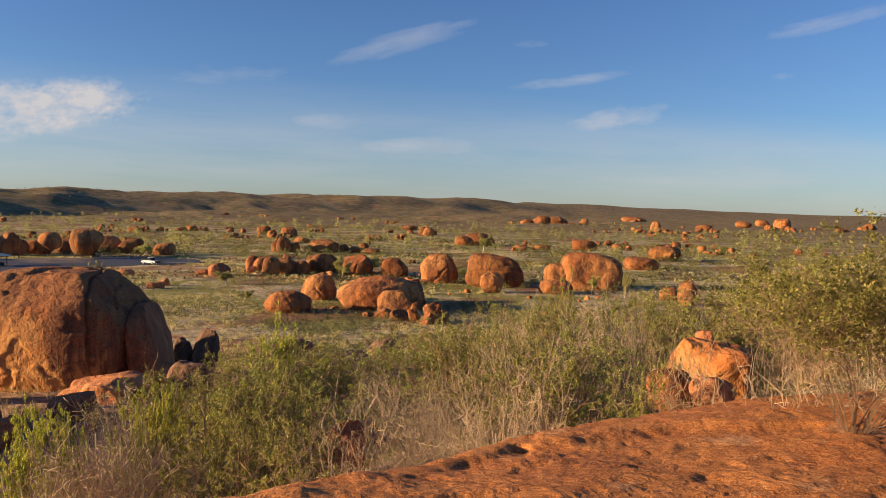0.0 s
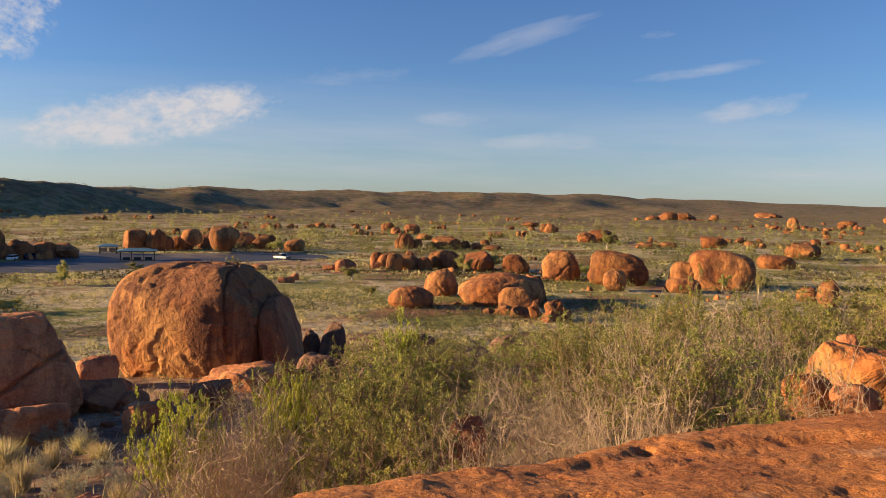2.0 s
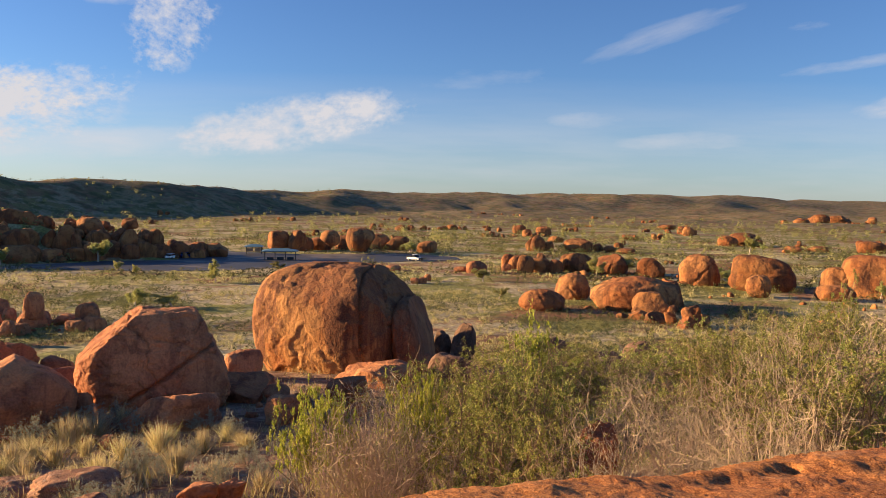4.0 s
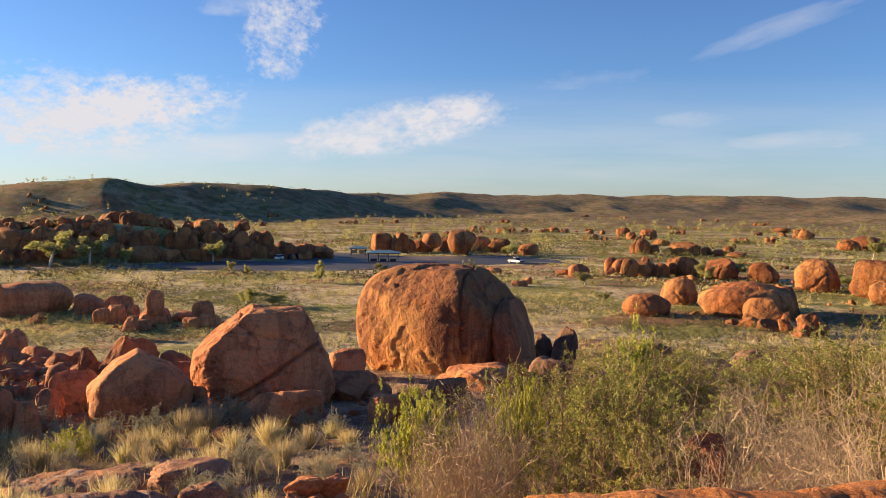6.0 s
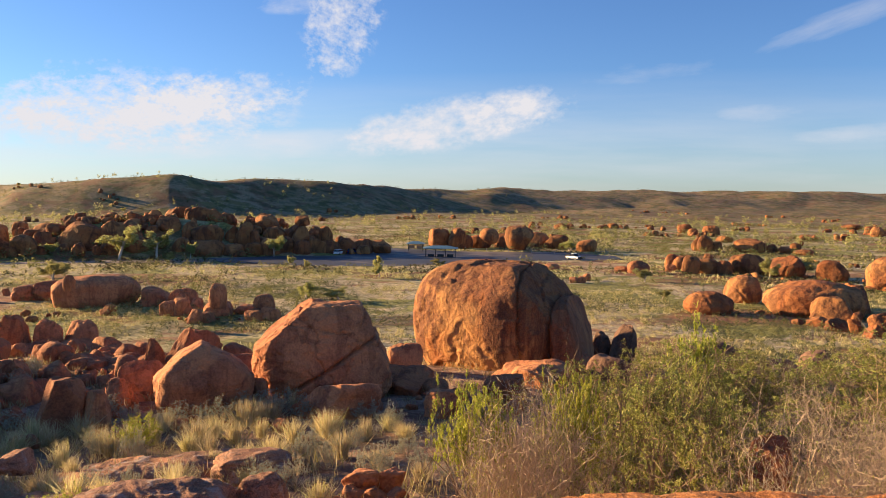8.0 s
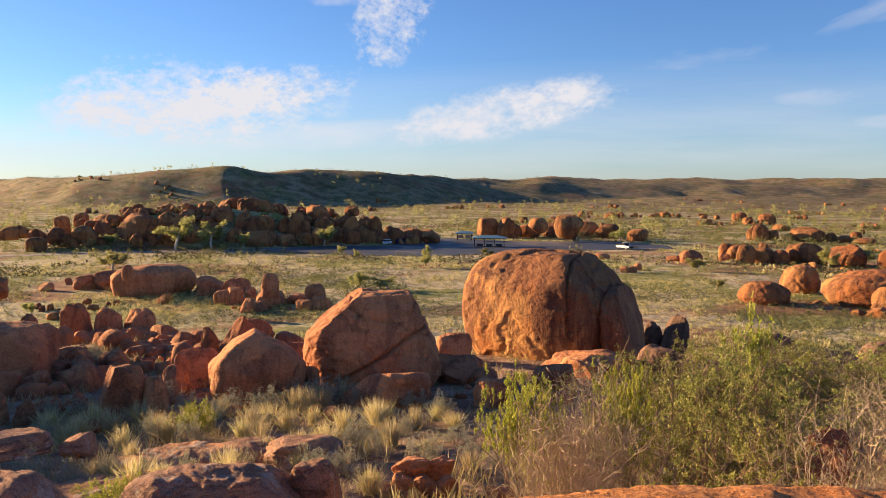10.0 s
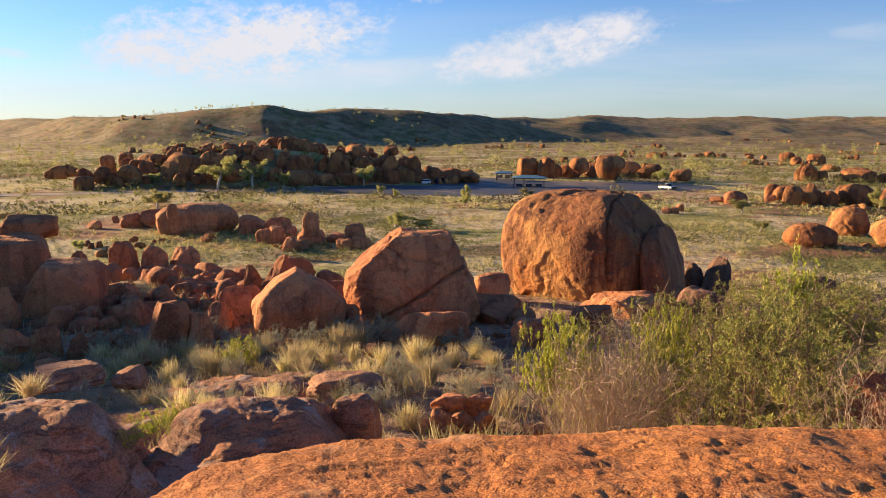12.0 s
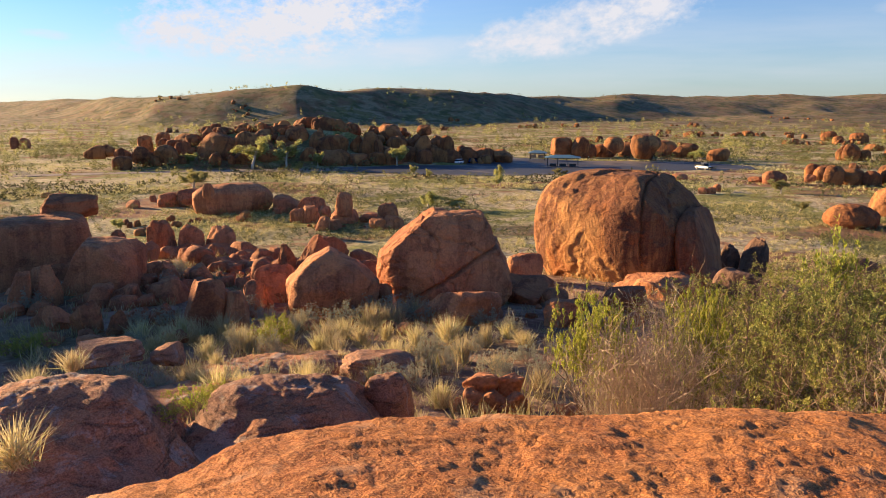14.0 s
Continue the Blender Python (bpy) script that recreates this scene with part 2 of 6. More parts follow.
col = k.blend(0.42, col, k.blend(k.ramp(grit, 0.40, 0.60), (0.09, 0.032, 0.015), (0.66, 0.31, 0.11)))
pale = k.noise(c, 1.7, 5.0, 0.6)
col = k.blend(k.math("MULTIPLY", k.ramp(pale, 0.58, 0.68), 0.45), col, (0.56, 0.34, 0.19))
h = k.math("ADD", k.math("MULTIPLY", mid, 0.5), k.math("MULTIPLY", fine, 0.42))
h = k.math("ADD", h, k.math("MULTIPLY", grit, 0.14))
h = k.math("SUBTRACT", h, k.math("MULTIPLY", k.ramp(flake, 0.53, 0.58), 0.16))
k.bump(h, 1.0, 0.06)
OUTCROP = k.done(col)

# the plain: dry grass, green flushes, bare red soil; stony soil on the terrace
k = Mat("grass_plain", 0.95)
c = k.scaled(shift=False)
broad = k.noise(c, 0.011, 5.0, 0.55)
patch = k.noise(c, 0.045, 7.0, 0.65, 0.5)
clump = k.noise(c, 0.42, 4.0, 0.58)
blade = k.noise(c, 1.7, 4.0, 0.6)
soil = k.blend(k.ramp(clump, 0.35, 0.65), (0.22, 0.09, 0.045), (0.33, 0.165, 0.085))
dry = k.blend(k.ramp(blade, 0.32, 0.68), (0.33, 0.25, 0.12), (0.64, 0.54, 0.33))
green = k.blend(k.ramp(blade, 0.35, 0.65), (0.165, 0.165, 0.040), (0.34, 0.315, 0.095))
col = k.blend(k.ramp(patch, 0.48, 0.535), dry, green)
col = k.blend(k.math("MULTIPLY", k.ramp(broad, 0.49, 0.57), 0.45), col, green)
bare = k.noise(c, 0.033, 7.0, 0.62, 0.6)
col = k.blend(k.math("MULTIPLY", k.ramp(bare, 0.49, 0.59), 0.9), col, soil)
tuft = k.ramp(clump, 0.54, 0.66)
col = k.blend(k.math("MULTIPLY", tuft, 0.6), col, (0.12, 0.115, 0.045))
away = k.node("ShaderNodeVectorMath", operation="LENGTH")
k.put(away.inputs[0], c)
stony_n = k.noise(c, 1.6, 7.0, 0.7)
stony = k.blend(k.ramp(stony_n, 0.40, 0.62), (0.17, 0.085, 0.052), (0.36, 0.22, 0.15))
stony = k.blend(k.math("MULTIPLY", k.ramp(blade, 0.5, 0.7), 0.5), stony, (0.24, 0.22, 0.15))
side = k.node("ShaderNodeSeparateXYZ")
k.put(side.inputs[0], c)
terrace = k.ramp(k.math("ADD", away.outputs["Value"], k.math("MULTIPLY", patch, 20.0)), 56.0, 40.0)
col = k.blend(k.math("MULTIPLY", terrace, k.ramp(side.outputs["X"], 0.0, -6.0)), col, stony)
woody = k.noise(c, 0.10, 5.0, 0.62)
scrubby = k.blend(k.ramp(woody, 0.42, 0.60), (0.20, 0.125, 0.065), (0.07, 0.068, 0.028))
col = k.blend(k.math("MULTIPLY", k.ramp(woody, 0.53, 0.62), 0.55), col, (0.11, 0.105, 0.04))
col = k.blend(k.math("MULTIPLY", k.ramp(away.outputs["Value"], 350.0, 800.0), 0.75), col, scrubby)
k.bump(k.math("ADD", clump, k.math("MULTIPLY", blade, 0.4)), 0.9, 0.40)
PLAIN = k.done(col)


def plain_material(name, a, b, rough=0.85, scale=8.0, bump=0.3, distance=0.01, metal=0.0):
    k = Mat(name, rough, metal)
    n = k.noise(k.scaled(), scale, 6.0, 0.65)
    k.bump(n, bump, distance)
    return k.done(k.blend(k.ramp(n, 0.3, 0.7), a, b))


def leaf_material(name, a, b, c, translucent=0.35):
    k = Mat(name, 0.6)
    island = k.node("ShaderNodeNewGeometry").outputs["Random Per Island"]
    col = k.blend(k.ramp(island, 0.0, 0.6), a, b)
    col = k.blend(k.ramp(island, 0.72, 1.0), col, c)
    shade = k.node("ShaderNodeHueSaturation")
    k.put(shade.inputs["Value"], k.math("ADD", k.math("MULTIPLY", k.rand, 0.4), 0.8))
    k.put(shade.inputs["Hue"], k.math("ADD", k.math("MULTIPLY", k.rand, 0.03), 0.485))
    k.put(shade.inputs["Color"], col)
    k.done(shade.outputs[0])
    thin = k.node("ShaderNodeBsdfTranslucent")
    k.put(thin.inputs["Color"], shade.outputs[0])
    both = k.node("ShaderNodeMixShader")
    both.inputs[0].default_value = translucent
    out = k.t.nodes["Material Output"]
    k.t.links.new(k.b.outputs[0], both.inputs[1])
    k.t.links.new(thin.outputs[0], both.inputs[2])
    k.t.links.new(both.outputs[0], out.inputs["Surface"])
    return k.m


LEAF = leaf_material("acacia_leaf", (0.125, 0.148, 0.033), (0.31, 0.312, 0.076), (0.51, 0.46, 0.16), 0.40)
LEAF_BRIGHT = leaf_material("young_leaf", (0.19, 0.23, 0.030), (0.38, 0.39, 0.060), (0.54, 0.50, 0.11), 0.45)
LEAF_GREY = leaf_material("saltbush_leaf", (0.22, 0.23, 0.17), (0.32, 0.33, 0.24), (0.40, 0.38, 0.27))
LEAF_FAR = leaf_material("scrub_leaf", (0.10, 0.105, 0.032), (0.18, 0.17, 0.055), (0.29, 0.25, 0.11))
LEAF_TREE = leaf_material("gum_leaf", (0.24, 0.25, 0.085), (0.40, 0.39, 0.14), (0.54, 0.49, 0.21), 0.5)
TWIG = plain_material("dry_twig", (0.30, 0.225, 0.155), (0.50, 0.39, 0.275), 0.9, 14.0)
TWIG_DARK = plain_material("brown_twig", (0.17, 0.11, 0.07), (0.30, 0.21, 0.135), 0.9, 14.0)
BARK = plain_material("pale_bark", (0.38, 0.30, 0.22), (0.60, 0.52, 0.42), 0.85, 5.0)
STRAW = leaf_material("straw_blade", (0.50, 0.41, 0.20), (0.66, 0.56, 0.32), (0.36, 0.36, 0.13), 0.4)
TUSSOCK = leaf_material("grass_tussock", (0.30, 0.28, 0.09), (0.50, 0.42, 0.20), (0.62, 0.53, 0.30), 0.3)
HEATH = leaf_material("heath_leaf", (0.07, 0.075, 0.025), (0.12, 0.12, 0.042), (0.18, 0.155, 0.075), 0.2)
GRAVEL = plain_material("gravel_track", (0.22, 0.165, 0.13), (0.36, 0.29, 0.23), 0.95, 0.5)
k = Mat("dusty_asphalt", 0.62)
c = k.scaled(shift=False)
dust = k.noise(k.scaled(0.35, 1.0, 1.0, False), 0.09, 6.0, 0.62, 0.4)
grain = k.noise(c, 3.0, 5.0, 0.65)
col = k.blend(k.ramp(grain, 0.35, 0.65), (0.038, 0.042, 0.052), (0.070, 0.074, 0.088))
col = k.blend(k.math("MULTIPLY", k.ramp(dust, 0.50, 0.62), 0.75), col, (0.22, 0.175, 0.14))
k.bump(grain, 0.4, 0.02)
ASPHALT = k.done(col)
ROOF = plain_material("blue_grey_sheet_roof", (0.10, 0.20, 0.24), (0.14, 0.26, 0.31), 0.45, 2.0, 0.1)
POST = plain_material("dark_steel_post", (0.035, 0.045, 0.05), (0.06, 0.07, 0.075), 0.5, 6.0)
SIGN = plain_material("painted_sign_board", (0.42, 0.22, 0.12), (0.55, 0.36, 0.22), 0.6, 3.0)
WHITE_PAINT = plain_material("white_car_paint", (0.78, 0.78, 0.78), (0.82, 0.82, 0.82), 0.25, 3.0, 0.0)
BLUE_PAINT = plain_material("dark_blue_car_paint", (0.02, 0.045, 0.14), (0.03, 0.06, 0.18), 0.25, 3.0, 0.0)
SILVER_PAINT = plain_material("pale_blue_car_paint", (0.35, 0.42, 0.50), (0.40, 0.47, 0.55), 0.25, 3.0, 0.0)
CAR_GLASS = plain_material("dark_car_glass", (0.015, 0.018, 0.02), (0.02, 0.024, 0.028), 0.08, 3.0, 0.0)
RUBBER = plain_material("black_rubber", (0.02, 0.02, 0.02), (0.035, 0.035, 0.035), 0.8, 9.0)
RIM = plain_material("grey_wheel_rim", (0.35, 0.35, 0.36), (0.45, 0.45, 0.46), 0.35, 4.0, 0.0, 0.01, 0.8)
LAMP_RED = plain_material("red_lamp_glass", (0.35, 0.02, 0.02), (0.45, 0.03, 0.03), 0.2, 4.0, 0.0)
LAMP_CLEAR = plain_material("clear_lamp_glass", (0.65, 0.65, 0.65), (0.75, 0.75, 0.75), 0.15, 4.0, 0.0)

# ---------------------------------------------------------------- ground


def part(name, mesh, material, parent=None, label=""):
    """One mesh object, linked under its thing."""
    ob = new(name, mesh)
    if not mesh.materials:
        mesh.materials.append(material)
    if parent is not None:
        ob.parent = parent
    return tagged(ob, label)


def mesh_of(name, verts, faces, smooth=True):
    me = bpy.data.meshes.new(name)
    me.from_pydata([tuple(v) for v in verts], [], [tuple(f) for f in faces])
    if smooth:
        me.polygons.foreach_set("use_smooth", [True] * len(me.polygons))
    me.update()
    return me


def ease(x, a, b):
    t = np.clip((x - a) / (b - a), 0.0, 1.0)
    return t * t * (3 - 2 * t)


def bearing_range(x, y):
    """Degrees to the left of north, and metres, from the lookout."""
    return np.degrees(np.arctan2(-x, y)), np.hypot(x, y)


SLOPE_R = [0, 5, 8, 12, 18, 28, 36, 50, 68, 84]
SLOPE_Z = [15.2, 14.6, 13.9, 13.0, 12.4, 11.6, 10.6, 5.2, 1.2, 0.0]
CREST_BEARINGS = [-60.0, -29.5, -25.5, -20.6, -12.9, -4.8, 3.6, 11.8, 13.8, 18.3, 22.7, 24.6, 26.6, 28.9, 32.2, 35.4, 38.7, 40.7, 44.4, 47.3, 49.4, 52.8, 56.6, 59.6, 64.5, 68.7, 85.0]
CREST_HEIGHTS = [0.00, -0.04, -0.07, 0.03, 0.21, 0.39, 0.53, 0.57, 0.43, 0.47, 0.43, 0.40, 0.67, 0.24, 0.59, 0.83, 0.58, 0.74, 1.01, 0.84, 1.31, 1.05, 0.64, 0.36, 0.12, -0.00, -0.02]


KNOLL_BEARINGS = [35.4, 37.4, 39.2, 41.2, 43.2, 45.1, 46.4, 49.2, 50.7, 53.7, 56.0, 57.2, 59.3, 60.1, 62.1]
KNOLL_HEIGHTS = [0.0, 0.0, 3.3, 6.3, 8.0, 6.9, 9.6, 10.4, 9.9, 9.0, 8.0, 5.7, 4.2, 0.7, 0.0]


def ridge_share(b):
    """How much of a hill there is at a bearing, 0 to 1."""
    return ease(b, -32, 5)


def terrain(x, y):
    """Broad height of the land: outcrop slope, terrace, plain, and the far hills."""
    b, r = bearing_range(x, y)
    z = np.interp(r, SLOPE_R, SLOPE_Z)
    z = z + 0.7 * ease(-b, -14, 0) * ease(r, 7, 9) * (1 - ease(r, 14, 20))
    # swell of rubble at the edge of the terrace
    z = z + 0.75 * np.exp(-((r - 34) / 8.0) ** 4 - ((b - 60) / 10.0) ** 4)
    bend = b + 0.5 * np.sin(r * 0.021 + b * 0.5) + 0.2 * np.sin(r * 0.05 + b * 1.3)
    foot = np.interp(bend, [-40, 0, 20, 38, 50, 62, 75], [2200, 1150, 900, 640, 600, 640, 1100])
    wide = np.interp(bend, [-40, 0, 20, 36, 50, 60, 70], [1500, 500, 380, 150, 95, 130, 700])
    top = foot + wide
    height = sum(np.interp(b + d, CREST_BEARINGS, CREST_HEIGHTS) for d in (-0.6, -0.3, 0.0, 0.3, 0.6)) / 5
    crest = H + top * np.tan(np.radians(height))
    # spurs and gullies that run down from the crest
    run = np.clip((r - foot) / wide, 0.0, 1.0)
    spur = 0.5 + 0.5 * np.sin(b * 0.95 + 1.3 * np.sin(b * 0.41) + r * 0.004) * np.sin(b * 0.37 + 2.0)
    z = z + ease(run, 0.0, 1.0) * np.maximum(crest, 0.0) * (1 - 0.30 * spur * (1 - run) * (1 - ease(b, 46, 54))) * (1 - 0.35 * ease(r, top, top + 700))
    # knoll under the large heap of boulders
    z = z + np.interp(b, KNOLL_BEARINGS, KNOLL_HEIGHTS) * np.exp(-((r - 250) / 14.0) ** 4)
    return z


# the rim of the outcrop: bearing, angle under the eye, depth under the eye
RIM_BEARINGS = [-75, -30, -17.4, -5.2, 1.5, 10.3, 20, 29.8, 47.4, 55, 60.7, 66, 75, 105]
RIM_DROPS = [10, 11.1, 13.7, 16.7, 18.7, 19.8, 21.2, 22.5, 23, 24, 25.6, 25.8, 25.2, 25]
RIM_DEPTHS = [1.8, 1.85, 2.0, 2.0, 1.95, 1.92, 1.9, 1.9, 1.9, 1.9, 1.92, 1.9, 1.85, 1.8]


def ground_z(x, y):
    """Height of the ground, relief of noise included."""
    b, r = bearing_range(x, y)
    z = float(terrain(np.array([x]), np.array([y]))[0])
    n = noise.fractal((x * 0.05, y * 0.05, 0.0), 1.0, 2.0, 4)
    if 20 < b < 66:
        n *= 1 - 0.95 * float(ease(r, 150, 175) * (1 - ease(r, 255, 285)))
    z += n * (0.12 + 0.5 * float(ease(r, 30, 60)) * (1 - 0.75 * float(ease(r, 75, 95))))
    if r > 420:
        far = noise.fractal((x * 0.006, y * 0.006, 3.0), 0.9, 2.1, 6) * (1 - 0.6 * float(ease(b, 46, 56)))
        z += far * 8.0 * float(ease(r, 450, 900)) * float(ridge_share(b))
    return z


def build_ground():
    """One sheet, fine near the lookout and coarse towards the horizon."""
    radii = [3.0]
    while radii[-1] < 4950:
        radii.append(radii[-1] * (1.035 if radii[-1] < 420 else 1.022 if radii[-1] < 1700 else 1.06) + 0.12)
    turns = []
    a = -180.0
    while a < 180:
        turns.append(a)
        a += 0.55 if -40 < a < 82 else 3.0
    verts, faces = [(0.0, 0.0, ground_z(0.0, 0.01))], []
    n = len(turns)
    for r in radii:
        for a in turns:
            x, y = -math.sin(radians(a)) * r, math.cos(radians(a)) * r
            verts.append((x, y, ground_z(x, y)))
    for j in range(n):
        faces.append((0, 1 + (j + 1) % n, 1 + j))
    for i in range(len(radii) - 1):
        p, q = 1 + i * n, 1 + (i + 1) * n
        for j in range(n):
            faces.append((p + j, p + (j + 1) % n, q + (j + 1) % n, q + j))
    ob = part("ground", mesh_of("ground", verts, faces), PLAIN)
    return tagged(ob, "grassy red-soil plain rising to low scrubby hills", "ground", "", "structure")


build_ground()


def outcrop_z(x, y):
    """The rounded back of the outcrop on which the lookout stands."""
    b, r = bearing_range(x, y)
    drop = math.tan(radians(float(np.interp(b, RIM_BEARINGS, RIM_DROPS))))
    depth = float(np.interp(b, RIM_BEARINGS, RIM_DEPTHS))
    edge = depth / drop
    z = H - 1.55 - (depth - 1.55) * (r / edge) ** 2
    if r > edge:
        z -= (r - edge) * 0.55 + (r - edge) ** 2 * 0.5
    # the upper slab stands a hand higher than the lower one
    inner = depth / math.tan(math.atan(drop) + radians(float(np.interp(b, [-35, -24, -6, 2], [3.0, 2.6, 1.5, 0.7])))) + 0.10 * noise.noise((x * 1.7, y * 1.7, 4.0))
    z -= 0.05 * float(1 - ease(r, inner - 0.06, inner + 0.16)) * float(ease(-b, -3, 3) * (1 - ease(-b, 45, 60))) * float(ease(r, 2.2, 4.0))
    z -= 0.14 * math.exp(-((x - 0.686) ** 2 + (y - 6.31) ** 2) / 0.0035)
    lump = noise.fractal((x * 0.8, y * 0.8, 5.0), 1.1, 2.0, 3)
    z += lump * 0.04
    fade = float(ease(r, 0.3, 2.4))
    # flaking skin: shallow steps with ragged edges, and pits
    for scale, level, deep in ((1.1, 0.10, 0.014), (2.3, 0.02, 0.010), (5.2, 0.12, 0.006), (11.0, 0.12, 0.004)):
        cut = noise.fractal((x * scale + 3.0, y * scale * 1.5, level * 40), 0.8, 2.1, 5)
        z -= deep * fade * min(1.0, max(0.0, (cut - level) / 0.06))
    z += 0.003 * fade * noise.fractal((x * 14.0, y * 14.0, 2.0), 0.7, 2.0, 3)
    return z


def build_outcrop():
    verts, faces = [], []
    turns = [-40 + i * 0.3 for i in range(400)] + [80 + i * 2.5 for i in range(96)]
    radii = [0.0] + [0.1 * i for i in range(1, 26)] + [2.6 * 1.0075 ** i for i in range(220)]
    n = len(turns)
    for r in radii:
        for a in turns:
            x, y = -math.sin(radians(a)) * r, math.cos(radians(a)) * r
            verts.append((x, y, max(outcrop_z(x, y), ground_z(x, y) - 1.5)))
    for i in range(len(radii) - 1):
        for j in range(n):
            p, q = i * n + j, i * n + (j + 1) % n
            faces.append((p, q, q + n, p + n))
    ob = part("rock_outcrop", mesh_of("rock_outcrop", verts, faces), OUTCROP)
    tagged(ob, "rust-red weathered granite slab underfoot with dark pits", "rock", "", "structure")


build_outcrop()


def shelf_z(x, y):
    """Low domes and ledges of bare rock between the outcrop and the terrace."""
    wx = noise.fractal((x * 0.8, y * 0.8, 11.0), 0.9, 2.0, 4) * 0.25
    wy = noise.fractal((x * 0.8, y * 0.8, 17.0), 0.9, 2.0, 4) * 0.25
    b, r = bearing_range(x + wx, y + wy)
    rise = 1.45 * math.exp(-((r - 9.6) / 1.9) ** 2 - ((b - 71.0) / 12.0) ** 4)
    rise = max(rise, 1.10 * math.exp(-((r - 10.5) / 1.3) ** 2 - ((b - 51.0) / 7.5) ** 4))
    rise = max(rise, 0.45 * math.exp(-((r - 13.4) / 1.1) ** 4 - ((b - 60.0) / 10.0) ** 6))
    rise = max(rise, 0.35 * math.exp(-((r - 15.6) / 0.8) ** 4 - ((b - 50.0) / 8.0) ** 6))
    rise += 0.35 * math.exp(-((r - 9.3) / 0.9) ** 2 - ((b - 60.5) / 4.5) ** 2) * min(1.0, rise)
    z = ground_z(x, y) - 0.12 + rise
    if rise > 0.05:
        z += 0.11 * noise.fractal((x * 0.9, y * 0.9, 21.0), 0.9, 2.0, 5) * min(1.0, rise * 2)
        # sheets of rock that break off in steps
        layer = (z + 0.10 * noise.fractal((x * 1.1, y * 1.1, 41.0), 0.9, 2.0, 4)) / 0.19
        share = layer - math.floor(layer)
        z += 0.19 * (float(ease(share, 0.62, 0.86)) - share) * min(1.0, rise * 1.6) * 0.12
        flake = noise.fractal((x * 1.6, y * 2.4, 31.0), 0.8, 2.1, 5)
        z -= 0.008 * min(1.0, max(0.0, (flake - 0.1) / 0.15))
        z += 0.012 * noise.fractal((x * 7.0, y * 7.0, 3.0), 0.7, 2.0, 4)
    return z


def build_shelf():
    verts, faces, n, m = [], [], 380, 300
    for i in range(m):
        r = 6.4 + 10.8 * i / (m - 1)
        for j in range(n):
            a = radians(38 + 47 * j / (n - 1))
            x, y = -math.sin(a) * r, math.cos(a) * r
            verts.append((x, y, shelf_z(x, y)))
    for i in range(m - 1):
        for j in range(n - 1):
            p = i * n + j
            faces.append((p, p + 1, p + n + 1, p + n))
    ob = part("rock_shelf", mesh_of("rock_shelf", verts, faces), ROCK_LEDGE)
    tagged(ob, "low brown granite ledges with grey lichen below the outcrop", "rock", "", "structure")


build_shelf()

# ---------------------------------------------------------------- boulders
BALLS = {}


def ball(level):
    """Points and faces of a finely divided ball, made once a level."""
    if level not in BALLS:
        bm = bmesh.new()
        bmesh.ops.create_icosphere(bm, subdivisions=level, radius=1.0)
        BALLS[level] = ([v.co.copy() for v in bm.verts], [[v.index for v in f.verts] for f in bm.faces])
        bm.free()
    return BALLS[level]


